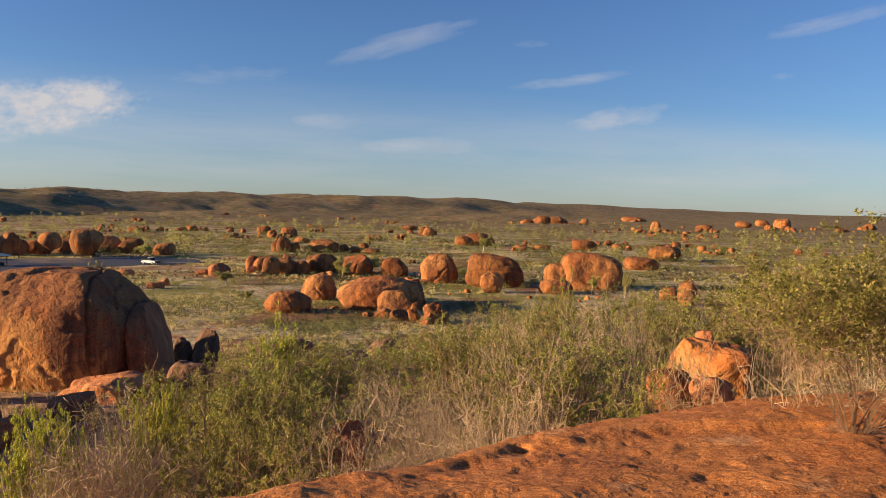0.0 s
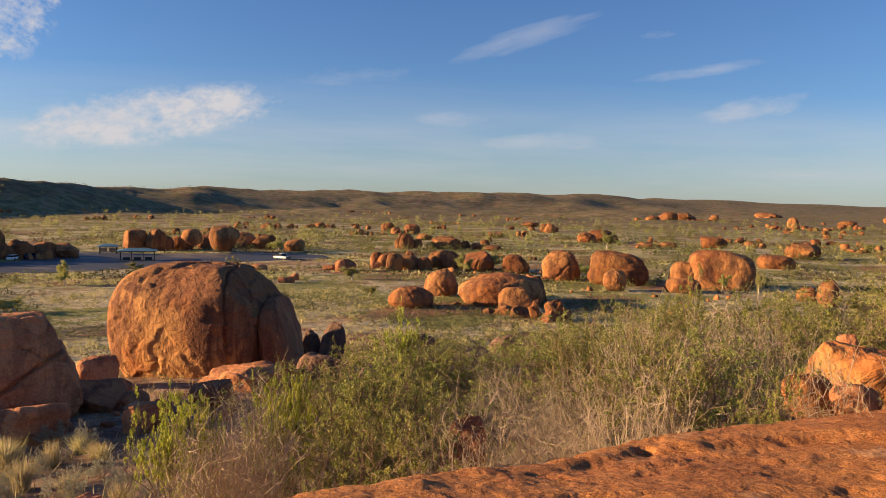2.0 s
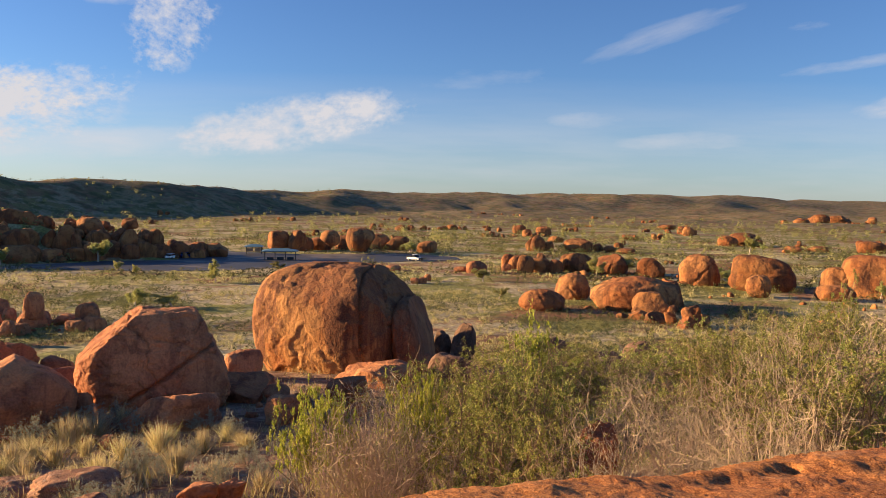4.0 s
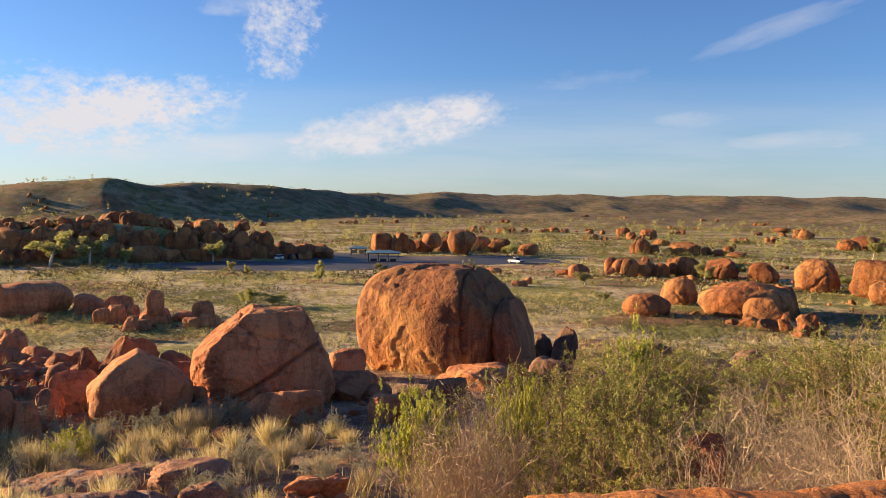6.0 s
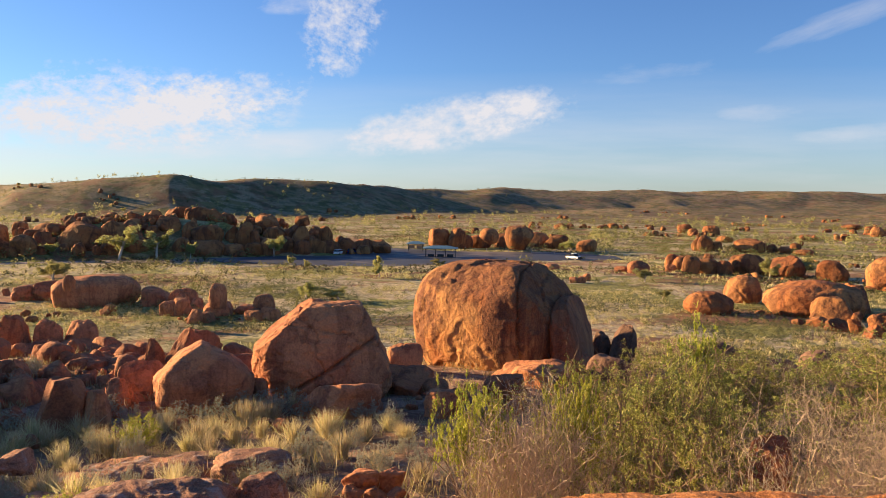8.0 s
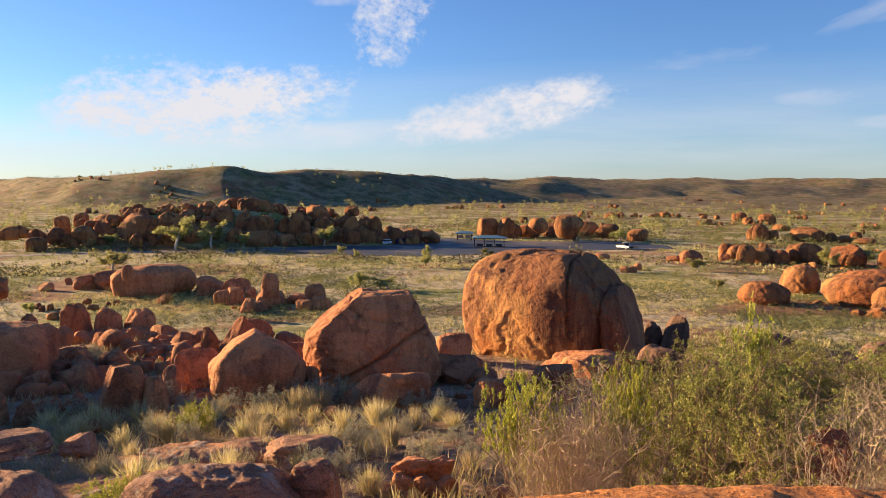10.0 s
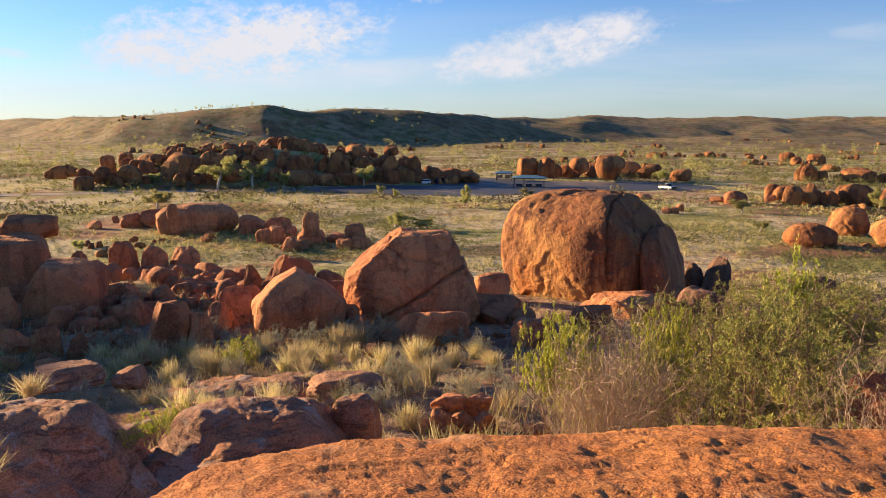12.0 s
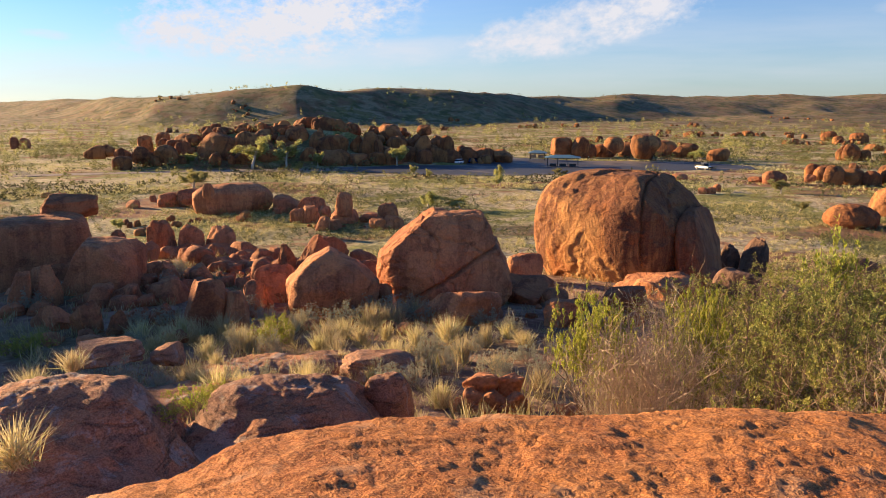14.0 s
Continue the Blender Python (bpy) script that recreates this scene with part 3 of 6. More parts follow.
def rock_shape(name, level, w, d, h, seed, square, facets=5, rough=0.055, splits=(), worn=(), taper=0.0, hard=0.8, swell=0.13, near=0.0, flute=0.0):
    """A weathered boulder standing on z = 0: a squarish ball, worn flat in places, with relief and open joints."""
    rng = random.Random(seed)
    points, faces = ball(level)
    planes = [(Vector(n).normalized(), off) for n, off in worn]
    for _ in range(facets):
        n = Vector((rng.uniform(-1, 1), rng.uniform(-1, 1), rng.uniform(-0.5, 0.9))).normalized()
        planes.append((n, rng.uniform(near or (0.52 if hard > 0.92 else 0.62), 0.93)))
    shift = Vector((rng.uniform(0, 90), rng.uniform(0, 90), rng.uniform(0, 90)))
    skew = Vector((rng.uniform(-0.16, 0.16), rng.uniform(-0.16, 0.16), 0)) * (0.3 if worn else 1.0)
    octaves = 4 if level < 5 else 6
    verts = []
    for n in points:
        k = (abs(n.x) ** square + abs(n.y) ** square + abs(n.z) ** square) ** (-1 / square)
        p = n * k
        for q, off in planes:
            over = p.dot(q) - off
            if over > 0:
                p = p - q * (over * hard)
        if taper and p.z < 0.2:
            p = Vector((p.x * (1 - taper * (0.2 - p.z) ** 2), p.y * (1 - taper * (0.2 - p.z) ** 2), p.z))
        p = p * (1 + swell * noise.noise(p * 0.9 + shift) + rough * noise.fractal(p * 2.2 + shift, 0.85, 2.1, octaves))
        flake = noise.fractal(p * 1.9 + shift * 2, 0.9, 2.0, 3)
        p = p * (1 - 0.022 * min(1.0, max(0.0, (flake - 0.08) / 0.06)))
        if flute:
            ridge = noise.fractal(Vector((p.x * 4.5, p.y * 4.5, p.z * 0.9)) + shift, 0.8, 2.0, 4)
            scale = noise.fractal(p * 5.0 + shift * 3, 0.9, 2.0, 4)
            p = p * (1 + flute * ridge - flute * 1.4 * min(1.0, max(0.0, (scale - 0.15) / 0.08)))
        for (sn, so, wide, deep, wave) in splits:
            dist = abs(p.dot(sn) - so + wave * noise.noise(p * 2.2 + shift) + 0.25 * wave * noise.noise(p * 9.0))
            if dist < wide * 3:
                p = p * (1 - deep * math.exp(-(dist / wide) ** 2))
        p = p + skew * p.z * 0.6
        verts.append(Vector((p.x * w / 2, p.y * d / 2, p.z)))
    xs, ys, zs = [v.x for v in verts], [v.y for v in verts], [v.z for v in verts]
    fx, fy = w / (max(xs) - min(xs)), d / (max(ys) - min(ys))
    mx, my = (max(xs) + min(xs)) / 2, (max(ys) + min(ys)) / 2
    lo, hi = min(zs), max(zs)
    base = lo + 0.10 * (hi - lo)
    for v in verts:
        v.x, v.y = (v.x - mx) * fx, (v.y - my) * fy
        v.z = max(v.z, base + 0.03 * noise.noise(v * 3)) - base
        v.z *= h / (hi - base)
    return mesh_of(name, verts, faces)


BOULDER_WORDS = {
    "dark": ("dark brown granite boulder, shade put partly into its colour", "boulders of the terrace", ROCK_SHADE_TONED),
    "slab": ("low rusty granite slab lying on the terrace", "boulders of the terrace", ROCK),
    "terrace": ("rounded red granite boulder standing on the terrace", "boulders of the terrace", ROCK),
    "perch": ("flat-bottomed granite block perched on a larger boulder", "boulders of the terrace", ROCK),
    "rubble": ("broken red granite rock in a jumbled pile", "rubble of the terrace", ROCK),
    "ledge": ("low brown granite ledge rising from the ground", "ledges below the outcrop", ROCK_LEDGE),
    "pile": ("small reddish-brown rock in a little pile", "rocks of the little pile", ROCK),
    "orange": ("bright orange sunlit rock among the bushes", "rocks among the bushes", ROCK),
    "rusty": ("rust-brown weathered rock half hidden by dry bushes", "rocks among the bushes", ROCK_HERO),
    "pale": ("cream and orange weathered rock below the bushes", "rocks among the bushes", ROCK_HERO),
    "row": ("weathered brown boulder in a low row on the grass", "low row of boulders", ROCK),
    "heap": ("rounded red-brown boulder of a large heap", "heap by the car park", ROCK_FAR),
    "plain": ("sunlit orange granite boulder on the grassy plain", "boulders of the plain", ROCK_FAR),
    "shard": ("sharp split slab of orange granite leaning on others", "boulders of the plain", ROCK_FAR),
    "cut": ("large square-cut red granite block with a worn sloping face", "boulders of the terrace", ROCK),
    "wall": ("huge flat-topped red granite block carrying a smaller one", "boulders of the terrace", ROCK),
    "loaf": ("long low loaf of brown granite with upright cracks", "low row of boulders", ROCK),
    "slab_lit": ("orange sunlit granite slab under the great boulder", "boulders of the terrace", ROCK),
    "block_far": ("broad loaf-shaped orange boulder, sunlit, on the plain", "boulders of the plain", ROCK_FAR),
    "split_far": ("pale orange broken boulder with fresh faces on the plain", "boulders of the plain", ROCK_FAR),
    "row_far": ("rounded red boulder in the row behind the shelters", "row behind the shelters", ROCK_FAR),
    "dome": ("domed red granite boulder, half in shade, on the terrace", "boulders of the terrace", ROCK),
    "west": ("tall red granite tor, unseen, added to shade the terrace", "western outcrop", ROCK),
}


DOME = (((-0.62, 0.0, 0.78), 0.70), ((0.62, 0.0, 0.78), 0.70), ((0.0, -0.8, 0.6), 0.85))


def boulder(x, y, z, w, d, h, turn, seed, square, group, lean=0):
    words, row, material = BOULDER_WORDS[group]
    rng = random.Random(seed * 7 + 1)
    angular = group in ("wall", "rubble", "cut", "shard", "slab", "slab_lit", "perch", "split_far")
    level = {"heap": 4, "plain": 5, "row": 5, "shard": 4, "west": 4, "row_far": 4, "block_far": 5, "split_far": 4}.get(group, 5)
    facets = {"cut": 2, "wall": 0, "west": 1, "loaf": 1, "shard": 10, "rubble": 10, "perch": 4, "slab": 6, "slab_lit": 6, "heap": 6, "pile": 7, "dark": 8, "dome": 2, "ledge": 6,
              "orange": 7, "pale": 6, "rusty": 7, "row": 3, "plain": 2, "block_far": 1, "split_far": 8, "row_far": 3, "terrace": 4}.get(group, 5)
    tilt = {"heap": 12, "rubble": 9, "pile": 14, "dark": 10, "plain": 5, "row_far": 6}.get(group, 2)
    rough = {"plain": 0.05, "row_far": 0.05, "row": 0.06, "heap": 0.07, "block_far": 0.03, "cut": 0.035, "wall": 0.03, "perch": 0.03, "loaf": 0.04, "dome": 0.045}.get(group, 0.07)
    square = {"heap": rng.uniform(2.5, 3.6), "plain": rng.uniform(2.1, 2.7), "row_far": rng.uniform(2.4, 3.2), "row": rng.uniform(2.6, 3.5), "block_far": 4.2,
              "cut": 6.0, "perch": 6.5, "wall": 8.0, "west": 5.5, "loaf": 3.4, "dark": 4.5, "rusty": 4.0, "pale": 4.0, "orange": 4.0, "pile": 3.2, "rubble": rng.uniform(3.0, 5.5), "slab": 4.0, "slab_lit": 4.0, "shard": 5.0, "split_far": 4.0, "terrace": 3.5}.get(group, square)
    joints = []
    for _ in range({"plain": 1, "row": 2, "heap": 1, "shard": 0, "pile": 0, "block_far": 0, "row_far": 1}.get(group, 2)):
        n = Vector((rng.uniform(-1, 1), rng.uniform(-0.4, 0.4), rng.uniform(-0.6, 0.6))).normalized()
        joints.append((n, rng.uniform(-0.5, 0.5), 0.03, rng.uniform(0.03, 0.09), 0.06))
    worn = {"dome": DOME, "cut": (((-0.86, -0.2, 0.48), 0.74), ((0.6, -0.2, 0.77), 1.05)), "perch": (((-0.9, 0.0, 0.4), 0.98),)}.get(group, ())
    me = rock_shape("boulder", level, w, d, h, seed, square, facets, rough, joints, worn, 0.1 if group in ("plain", "row_far", "terrace") else 0.0,
                    0.95 if angular else 0.8, 0.07 if angular else 0.13, 0.80 if group in ("cut", "perch") else 0.0)
    ob = part("boulder", me, material)
    ob.matrix_world = pose(x, y, z, rng.uniform(-tilt, tilt), lean + rng.uniform(-tilt, tilt), turn)
    return tagged(ob, words, "boulder", row)


def great_boulder(x, y, z, w, d, h, turn):
    """The great boulder: a body cleft by upright joints, and a slab that has split off its end."""
    joints = ((Vector((1.0, 0.25, 0.05)).normalized(), 0.52, 0.012, 0.055, 0.05),
              (Vector((0.95, 0.2, 0.25)).normalized(), 0.86, 0.012, 0.030, 0.08),
              (Vector((1.0, 0.0, -0.12)).normalized(), -0.30, 0.008, 0.014, 0.16),
              (Vector((0.35, 0.0, 0.94)).normalized(), -0.30, 0.010, 0.014, 0.16))
    worn = (((0.72, 0.0, 0.69), 1.00), ((-0.66, 0.0, 0.75), 1.14), ((0.0, -0.62, 0.78), 1.05))
    base = new("great_boulder")
    me = rock_shape("body", 7, w, d, h, 3, 3.5, 0, 0.012, joints, worn, 0.30, 0.75, 0.05, 0.0, 0.005)
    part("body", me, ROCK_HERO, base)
    me = rock_shape("split_slab", 6, 1.25, 3.6, h * 0.74, 21, 3.0, 2, 0.04, (), (((0.8, 0.0, 0.6), 0.86),), 0.1, 0.8, 0.06, 0.0, 0.01)
    slab = part("split_slab", me, ROCK, base, "rounded slab split off the end by a wide cleft")
    slab.matrix_basis = pose(w * 0.5 + 0.34, 0.75, 0.15, 0, -9, 14)
    base.matrix_basis = pose(x, y, z, 0, 0, turn)
    tagged(base, "great rounded orange granite boulder with dark water streaks", "boulder", "boulders of the terrace")


def split_boulder(x, y, z, w, d, h, turn):
    joints = ((Vector((-0.60, 0.0, 0.80)).normalized(), -0.06, 0.028, 0.13, 0.03),
              (Vector((0.92, 0.0, 0.4)).normalized(), 0.02, 0.014, 0.05, 0.16),
              (Vector((0.95, 0.0, -0.3)).normalized(), 0.30, 0.012, 0.05, 0.10),
              (Vector((0.3, 0.0, 0.95)).normalized(), 0.52, 0.012, 0.05, 0.12))
    worn = (((0.93, 0.0, 0.36), 0.80), ((-0.72, 0.0, 0.69), 0.84), ((0.25, -0.9, 0.35), 0.80))
    me = rock_shape("split_boulder", 7, w, d, h, 8, 3.2, 0, 0.035, joints, worn, 0.05, 0.85, 0.05, 0.0, 0.01)
    ob = part("split_boulder", me, ROCK)
    ob.matrix_world = pose(x, y, z, 0, 0, turn)
    tagged(ob, "domed red-brown boulder split by slanting cracks", "boulder", "boulders of the terrace")


LOOSE = defaultdict(lambda: ([], []))


def loose_rock(pile, x, y, z, w, d, h, turn, seed, level=3):
    """A small rock joined into a pile of uncounted ones."""
    me = rock_shape("rock", level, w, d, h, seed, random.Random(seed).uniform(2.4, 3.8), 7, 0.08, (), (), 0.0, 0.92)
    verts, faces = LOOSE[pile]
    n, m = len(verts), pose(x, y, z, 0, 0, turn)
    verts.extend(m @ v.co for v in me.vertices)
    faces.extend([n + i for i in f.vertices] for f in me.polygons)
    bpy.data.meshes.remove(me)


def boulder_cluster(x, y, w, h, seed):
    """A knot of smaller far boulders."""
    rng = random.Random(seed)
    for i in range(rng.randrange(4, 8)):
        s = rng.uniform(0.2, 0.5) * (1.3 if i == 0 else 1.0)
        px, py = x + rng.uniform(-0.45, 0.45) * w, y + rng.uniform(-0.5, 0.5) * w
        loose_rock("distant_boulders", px, py, ground_z(px, py) - 0.15 * h, w * s, w * s * 0.8, min(h, w * s * 0.9) * rng.uniform(0.6, 1.1), rng.uniform(0, 180), seed * 10 + i)


# ---------------------------------------------------------------- plants


def tube(verts, faces, path, r0, r1, sides=4):
    """A tapered twig along a path."""
    start = len(verts)
    for i, p in enumerate(path):
        r = r0 + (r1 - r0) * i / (len(path) - 1)
        way = (path[min(i + 1, len(path) - 1)] - path[max(i - 1, 0)]).normalized()
        a = way.orthogonal().normalized()
        b = way.cross(a)
        for j in range(sides):
            t = 2 * math.pi * j / sides
            verts.append(p + a * (math.cos(t) * r) + b * (math.sin(t) * r))
    for i in range(len(path) - 1):
        for j in range(sides):
            p, q = start + i * sides, start + (i + 1) * sides
            faces.append((p + j, p + (j + 1) % sides, q + (j + 1) % sides, q + j))


def bent(rng, start, way, length, steps, wander, lift=0.0):
    path, p, d = [start], start.copy(), way.normalized()
    for _ in range(steps):
        d = (d + Vector((rng.gauss(0, wander), rng.gauss(0, wander), rng.gauss(0, wander) + lift))).normalized()
        p = p + d * (length / steps)
        path.append(p)
    return path


def leaf(rng, verts, faces, at, way, long, wide, tri=False):
    side = way.cross(Vector((rng.uniform(-1, 1), rng.uniform(-1, 1), rng.uniform(-1, 1))))
    if side.length < 1e-4:
        return
    side = side.normalized() * wide / 2
    n = len(verts)
    if tri:
        verts.extend((at - side * 0.4, at + way * long * 0.6 + side * 1.3, at + way * long - side * 0.3))
        faces.append((n, n + 1, n + 2))
        return
    droop = Vector((0, 0, -0.12 * long))
    verts.extend((at, at + way * long * 0.5 + side, at + way * long + droop, at + way * long * 0.5 - side))
    faces.append((n, n + 1, n + 2, n + 3))


def unit(rng, up=0.0):
    return Vector((rng.gauss(0, 1), rng.gauss(0, 1), rng.gauss(0, 1) + up)).normalized()


def shrub(name, seed, stems, twigs, leaves, leaf_long, leaf_mat, twig_mat, spread=0.9, bare=0.3, words="", category="bush", group="", thick=0.012, low=0.25, first=2, tri=True):
    """A many-stemmed bush one metre high and one metre wide, to be scaled: a fan of branches with twigs, and a crown."""
    rng = random.Random(seed)
    tv, tf, lv, lf = [], [], [], []
    for i in range(stems):
        a = 2.4 * i + rng.uniform(-0.5, 0.5)
        lean = spread * ((i + 0.5) / stems) ** 0.6 * rng.uniform(0.8, 1.15)
        way = Vector((math.cos(a) * math.sin(lean), math.sin(a) * math.sin(lean), math.cos(lean)))
        stem = bent(rng, Vector((math.cos(a) * 0.03, math.sin(a) * 0.03, 0)), way, rng.uniform(0.45, 0.7), 6, 0.12, 0.05)
        tube(tv, tf, stem, thick, thick * 0.45, 3)
        limbs = [stem]
        for _ in range(3):
            limb = bent(rng, stem[rng.randrange(first, 6)], way + unit(rng, 0.25) * 0.75, rng.uniform(0.28, 0.5), 6, 0.16, 0.03)
            tube(tv, tf, limb[::2], thick * 0.5, thick * 0.2, 3)
            limbs.append(limb)
        for _ in range(twigs):
            limb = rng.choice(limbs[1:] if rng.random() < 0.85 else limbs)
            j = rng.randrange(2, 6)
            base = limb[j].lerp(limb[j + 1], rng.random())
            twig = bent(rng, base, unit(rng, 0.25) + way * 0.3, rng.uniform(0.10, 0.26), 3, 0.25, 0.02)
            tube(tv, tf, twig[::3] if leaves > 20 else twig, thick * 0.3, thick * 0.12, 3)
            spray = []
            for _ in range(2):
                s = bent(rng, twig[rng.randrange(1, 4)], unit(rng, 0.2), rng.uniform(0.05, 0.12), 2, 0.25)
                tube(tv, tf, s[::2], thick * 0.17, thick * 0.07, 3)
                spray.append(s)
            if rng.random() < bare:
                continue
            for _ in range(leaves):
                s = rng.choice((twig, *spray, *spray))
                j = len(s) - 2 if rng.random() < 0.7 else rng.randrange(len(s) - 1)
                at = s[j].lerp(s[j + 1], rng.random() ** 0.6) + unit(rng) * 0.018 * rng.random()
                if at.z < low * rng.uniform(0.7, 1.3):
                    continue
                leaf(rng, lv, lf, at, unit(rng, 0.3), leaf_long * rng.uniform(0.6, 1.3), leaf_long * rng.uniform(0.4, 0.7), tri)
    heights = sorted(v.z for v in tv)
    top = heights[int(len(heights) * 0.985)]
    wide = max(max(abs(v.x), abs(v.y)) for v in tv) * 2
    shrink = Matrix.Diagonal((1 / wide, 1 / wide, 1 / top, 1))
    base = new(name)
    me = mesh_of("branch_tangle", tv, tf, False)
    me.transform(shrink)
    part("branch_tangle", me, twig_mat, base)
    if lf:
        me = mesh_of("crown", lv, lf, False)
        me.transform(shrink)
        part("crown", me, leaf_mat, base)
    return tagged(base, words, category, group)


KINDS = defaultdict(list)
USED = defaultdict(int)


def prototype(kind, *args, **more):
    KINDS[kind].append(shrub(*args, **more))


def planted(kind, x, y, z, h, w, turn):
    """The next plant of a kind: its first is moved into place, the later ones are copies."""
    row = KINDS[kind]
    ob = row[USED[kind] % len(row)]
    m = pose(x, y, z, 0, 0, turn) @ Matrix.Diagonal((w, w, h, 1))
    if USED[kind] < len(row):
        ob.matrix_basis = m
        made = ob
    else:
        keep = ob.scale.copy()
        ob.scale = (1, 1, 1)
        made = copy_thing(ob, m)
        ob.scale = keep
    USED[kind] += 1
    return made


SLOPE = "bushes below the outcrop"
for s in range(4):
    prototype("green", "green_bush", 20 + s, 11, 22, 84, 0.0185, LEAF, TWIG_DARK, 1.1, 0.40, "yellow-green wattle bush with fine leaves and brown twigs", "bush", SLOPE, 0.009, 0.40, 2)
for s in range(3):
    prototype("dry", "dry_bush", 40 + s, 17, 20, 5, 0.018, LEAF, TWIG, 1.15, 0.75, "leafless grey-brown bush of dense dry twigs", "bush", SLOPE, 0.0066, 0.3, 2)
for s in range(2):
    prototype("bright", "bright_bush", 60 + s, 10, 22, 110, 0.024, LEAF_BRIGHT, TWIG_DARK, 1.2, 0.10, "bright green leafy bush in front of the great boulder", "bush", SLOPE, 0.009, 0.42, 3)
for s in range(2):
    prototype("wide", "wide_bush", 70 + s, 15, 34, 70, 0.017, LEAF, TWIG_DARK, 0.85, 0.34, "wide olive bush with bare lower stems at the rim", "bush", SLOPE, 0.0042, 0.46, 3)
prototype("sapling", "sapling", 81, 3, 18, 24, 0.06, LEAF_BRIGHT, TWIG_DARK, 0.25, 0.05, "slender sapling with clumps of light green leaves", "tree", SLOPE)
for s in range(2):
    prototype("terrace", "terrace_shrub", 90 + s, 10, 14, 30, 0.04, LEAF_BRIGHT, TWIG_DARK, 1.1, 0.05, "small light green shrub between the rocks", "shrub", "shrubs of the terrace", 0.01, 0.1)
for s in range(3):
    prototype("grey", "grey_shrub", 100 + s, 12, 12, 22, 0.04, LEAF_GREY, TWIG, 1.1, 0.1, "low grey-green saltbush on shaded red soil", "shrub", "shrubs of the terrace", 0.01, 0.05)


def green_bush(x, y, z, h, w, turn):
    planted("green", x, y, z, h * 0.88, w * 1.25, turn)


def dry_bush(x, y, z, h, w, turn):
    planted("dry", x, y, z, h * 0.84, w * 1.1, turn)


def bright_bush(x, y, z, h, w, turn):
    planted("bright", x, y, z, h * 0.88, w, turn)


def wide_bush(x, y, z, h, w, turn):
    planted("wide", x, y, z, h, w, turn)


def sapling(x, y, z, h, w, turn):
    planted("sapling", x, y, z, h * 0.92, w, turn)


def terrace_shrub(x, y, z, h, w, turn):
    planted("terrace", x, y, z, h * 0.9, w, turn)


def grey_shrub(x, y, z, h, w, turn):
    planted("grey", x, y, z, h, w * 1.2, turn)


def tussock_mesh(seed, blades=260):
    rng = random.Random(seed)
    verts, faces = [], []
    for _ in range(blades):
        a, lean = rng.uniform(0, 6.283), abs(rng.gauss(0, 0.42))
        way = Vector((math.cos(a) * lean, math.sin(a) * lean, 1)).normalized()
        p = Vector((rng.gauss(0, 0.10), rng.gauss(0, 0.10), 0))
        long = rng.uniform(0.45, 1.05)
        side = way.cross(Vector((rng.uniform(-1, 1), rng.uniform(-1, 1), 0.2))).normalized() * rng.uniform(0.004, 0.009)
        bow = Vector((math.cos(a), math.sin(a), 0)) * 0.14 * lean
        n = len(verts)
        mid = p + way * long * 0.55
        verts.extend((p - side, p + side, mid + side * 1.1 + bow * 0.3, mid - side * 1.1 + bow * 0.3, p + way * long + bow * 1.6))
        faces.extend(((n, n + 1, n + 2, n + 3), (n + 3, n + 2, n + 4)))
    return mesh_of("tussock", verts, faces, False)


TUSSOCKS = [tussock_mesh(s) for s in range(4)]


def tussock(x, y, z, h, w, turn):
    ob = part("grass_tussock", TUSSOCKS[turn % 4], STRAW)
    ob.matrix_basis = pose(x, y, z, 0, 0, turn) @ Matrix.Diagonal((w, w, h, 1))
    tagged(ob, "pale straw-coloured spinifex tussock with upright seed stalks", "grass", "tussocks of the terrace")


def tree_meshes(seed):
    """A gum tree one metre high: trunk with limbs, and a crown of leaf clumps."""
    rng = random.Random(seed)
    tv, tf, lv, lf = [], [], [], []
    trunk = bent(rng, Vector((0, 0, 0)), Vector((rng.uniform(-0.2, 0.2), 0, 1)), 0.5, 5, 0.09)
    tube(tv, tf, trunk, 0.035, 0.02, 6)
    for _ in range(9):
        base = trunk[rng.randrange(2, 6)]
        a = rng.uniform(0, 6.283)
        limb = bent(rng, base, Vector((math.cos(a), math.sin(a), rng.uniform(0.35, 1.1))), rng.uniform(0.28, 0.5), 4, 0.18, 0.05)
        tube(tv, tf, limb, 0.014, 0.004, 4)
        for _ in range(9):
            heart = limb[rng.randrange(2, 5)] + unit(rng, 0.3) * rng.uniform(0.02, 0.11)
            size = rng.uniform(0.05, 0.10)
            for _ in range(45):
                p = heart + unit(rng) * size * rng.random() ** 0.4
                leaf(rng, lv, lf, p, unit(rng), rng.uniform(0.035, 0.065), rng.uniform(0.025, 0.042), True)
    top = max(v.z for v in lv)
    wide = 2 * max(max(abs(v.x), abs(v.y)) for v in lv)
    shrink = Matrix.Diagonal((1 / wide, 1 / wide, 1 / top, 1))
    me_t, me_l = mesh_of("trunk", tv, tf), mesh_of("crown", lv, lf, False)
    me_t.transform(shrink), me_l.transform(shrink)
    return me_t, me_l


TREES = [tree_meshes(s) for s in (5, 6, 7, 8)]


def gum_tree(x, y, z, h, w, turn):
    t, c = TREES[turn % 4]
    base = new("gum_tree")
    base.matrix_basis = pose(x, y, z, 0, 0, turn) @ Matrix.Diagonal((w * 1.5, w * 1.5, h, 1))
    part("trunk", t, BARK, base, "pale trunk with forking limbs")
    part("crown", c, LEAF_TREE, base)
    tagged(base, "small open-crowned gum tree standing in the grass", "tree", "trees of the plain")


# ---------------------------------------------------------------- car park


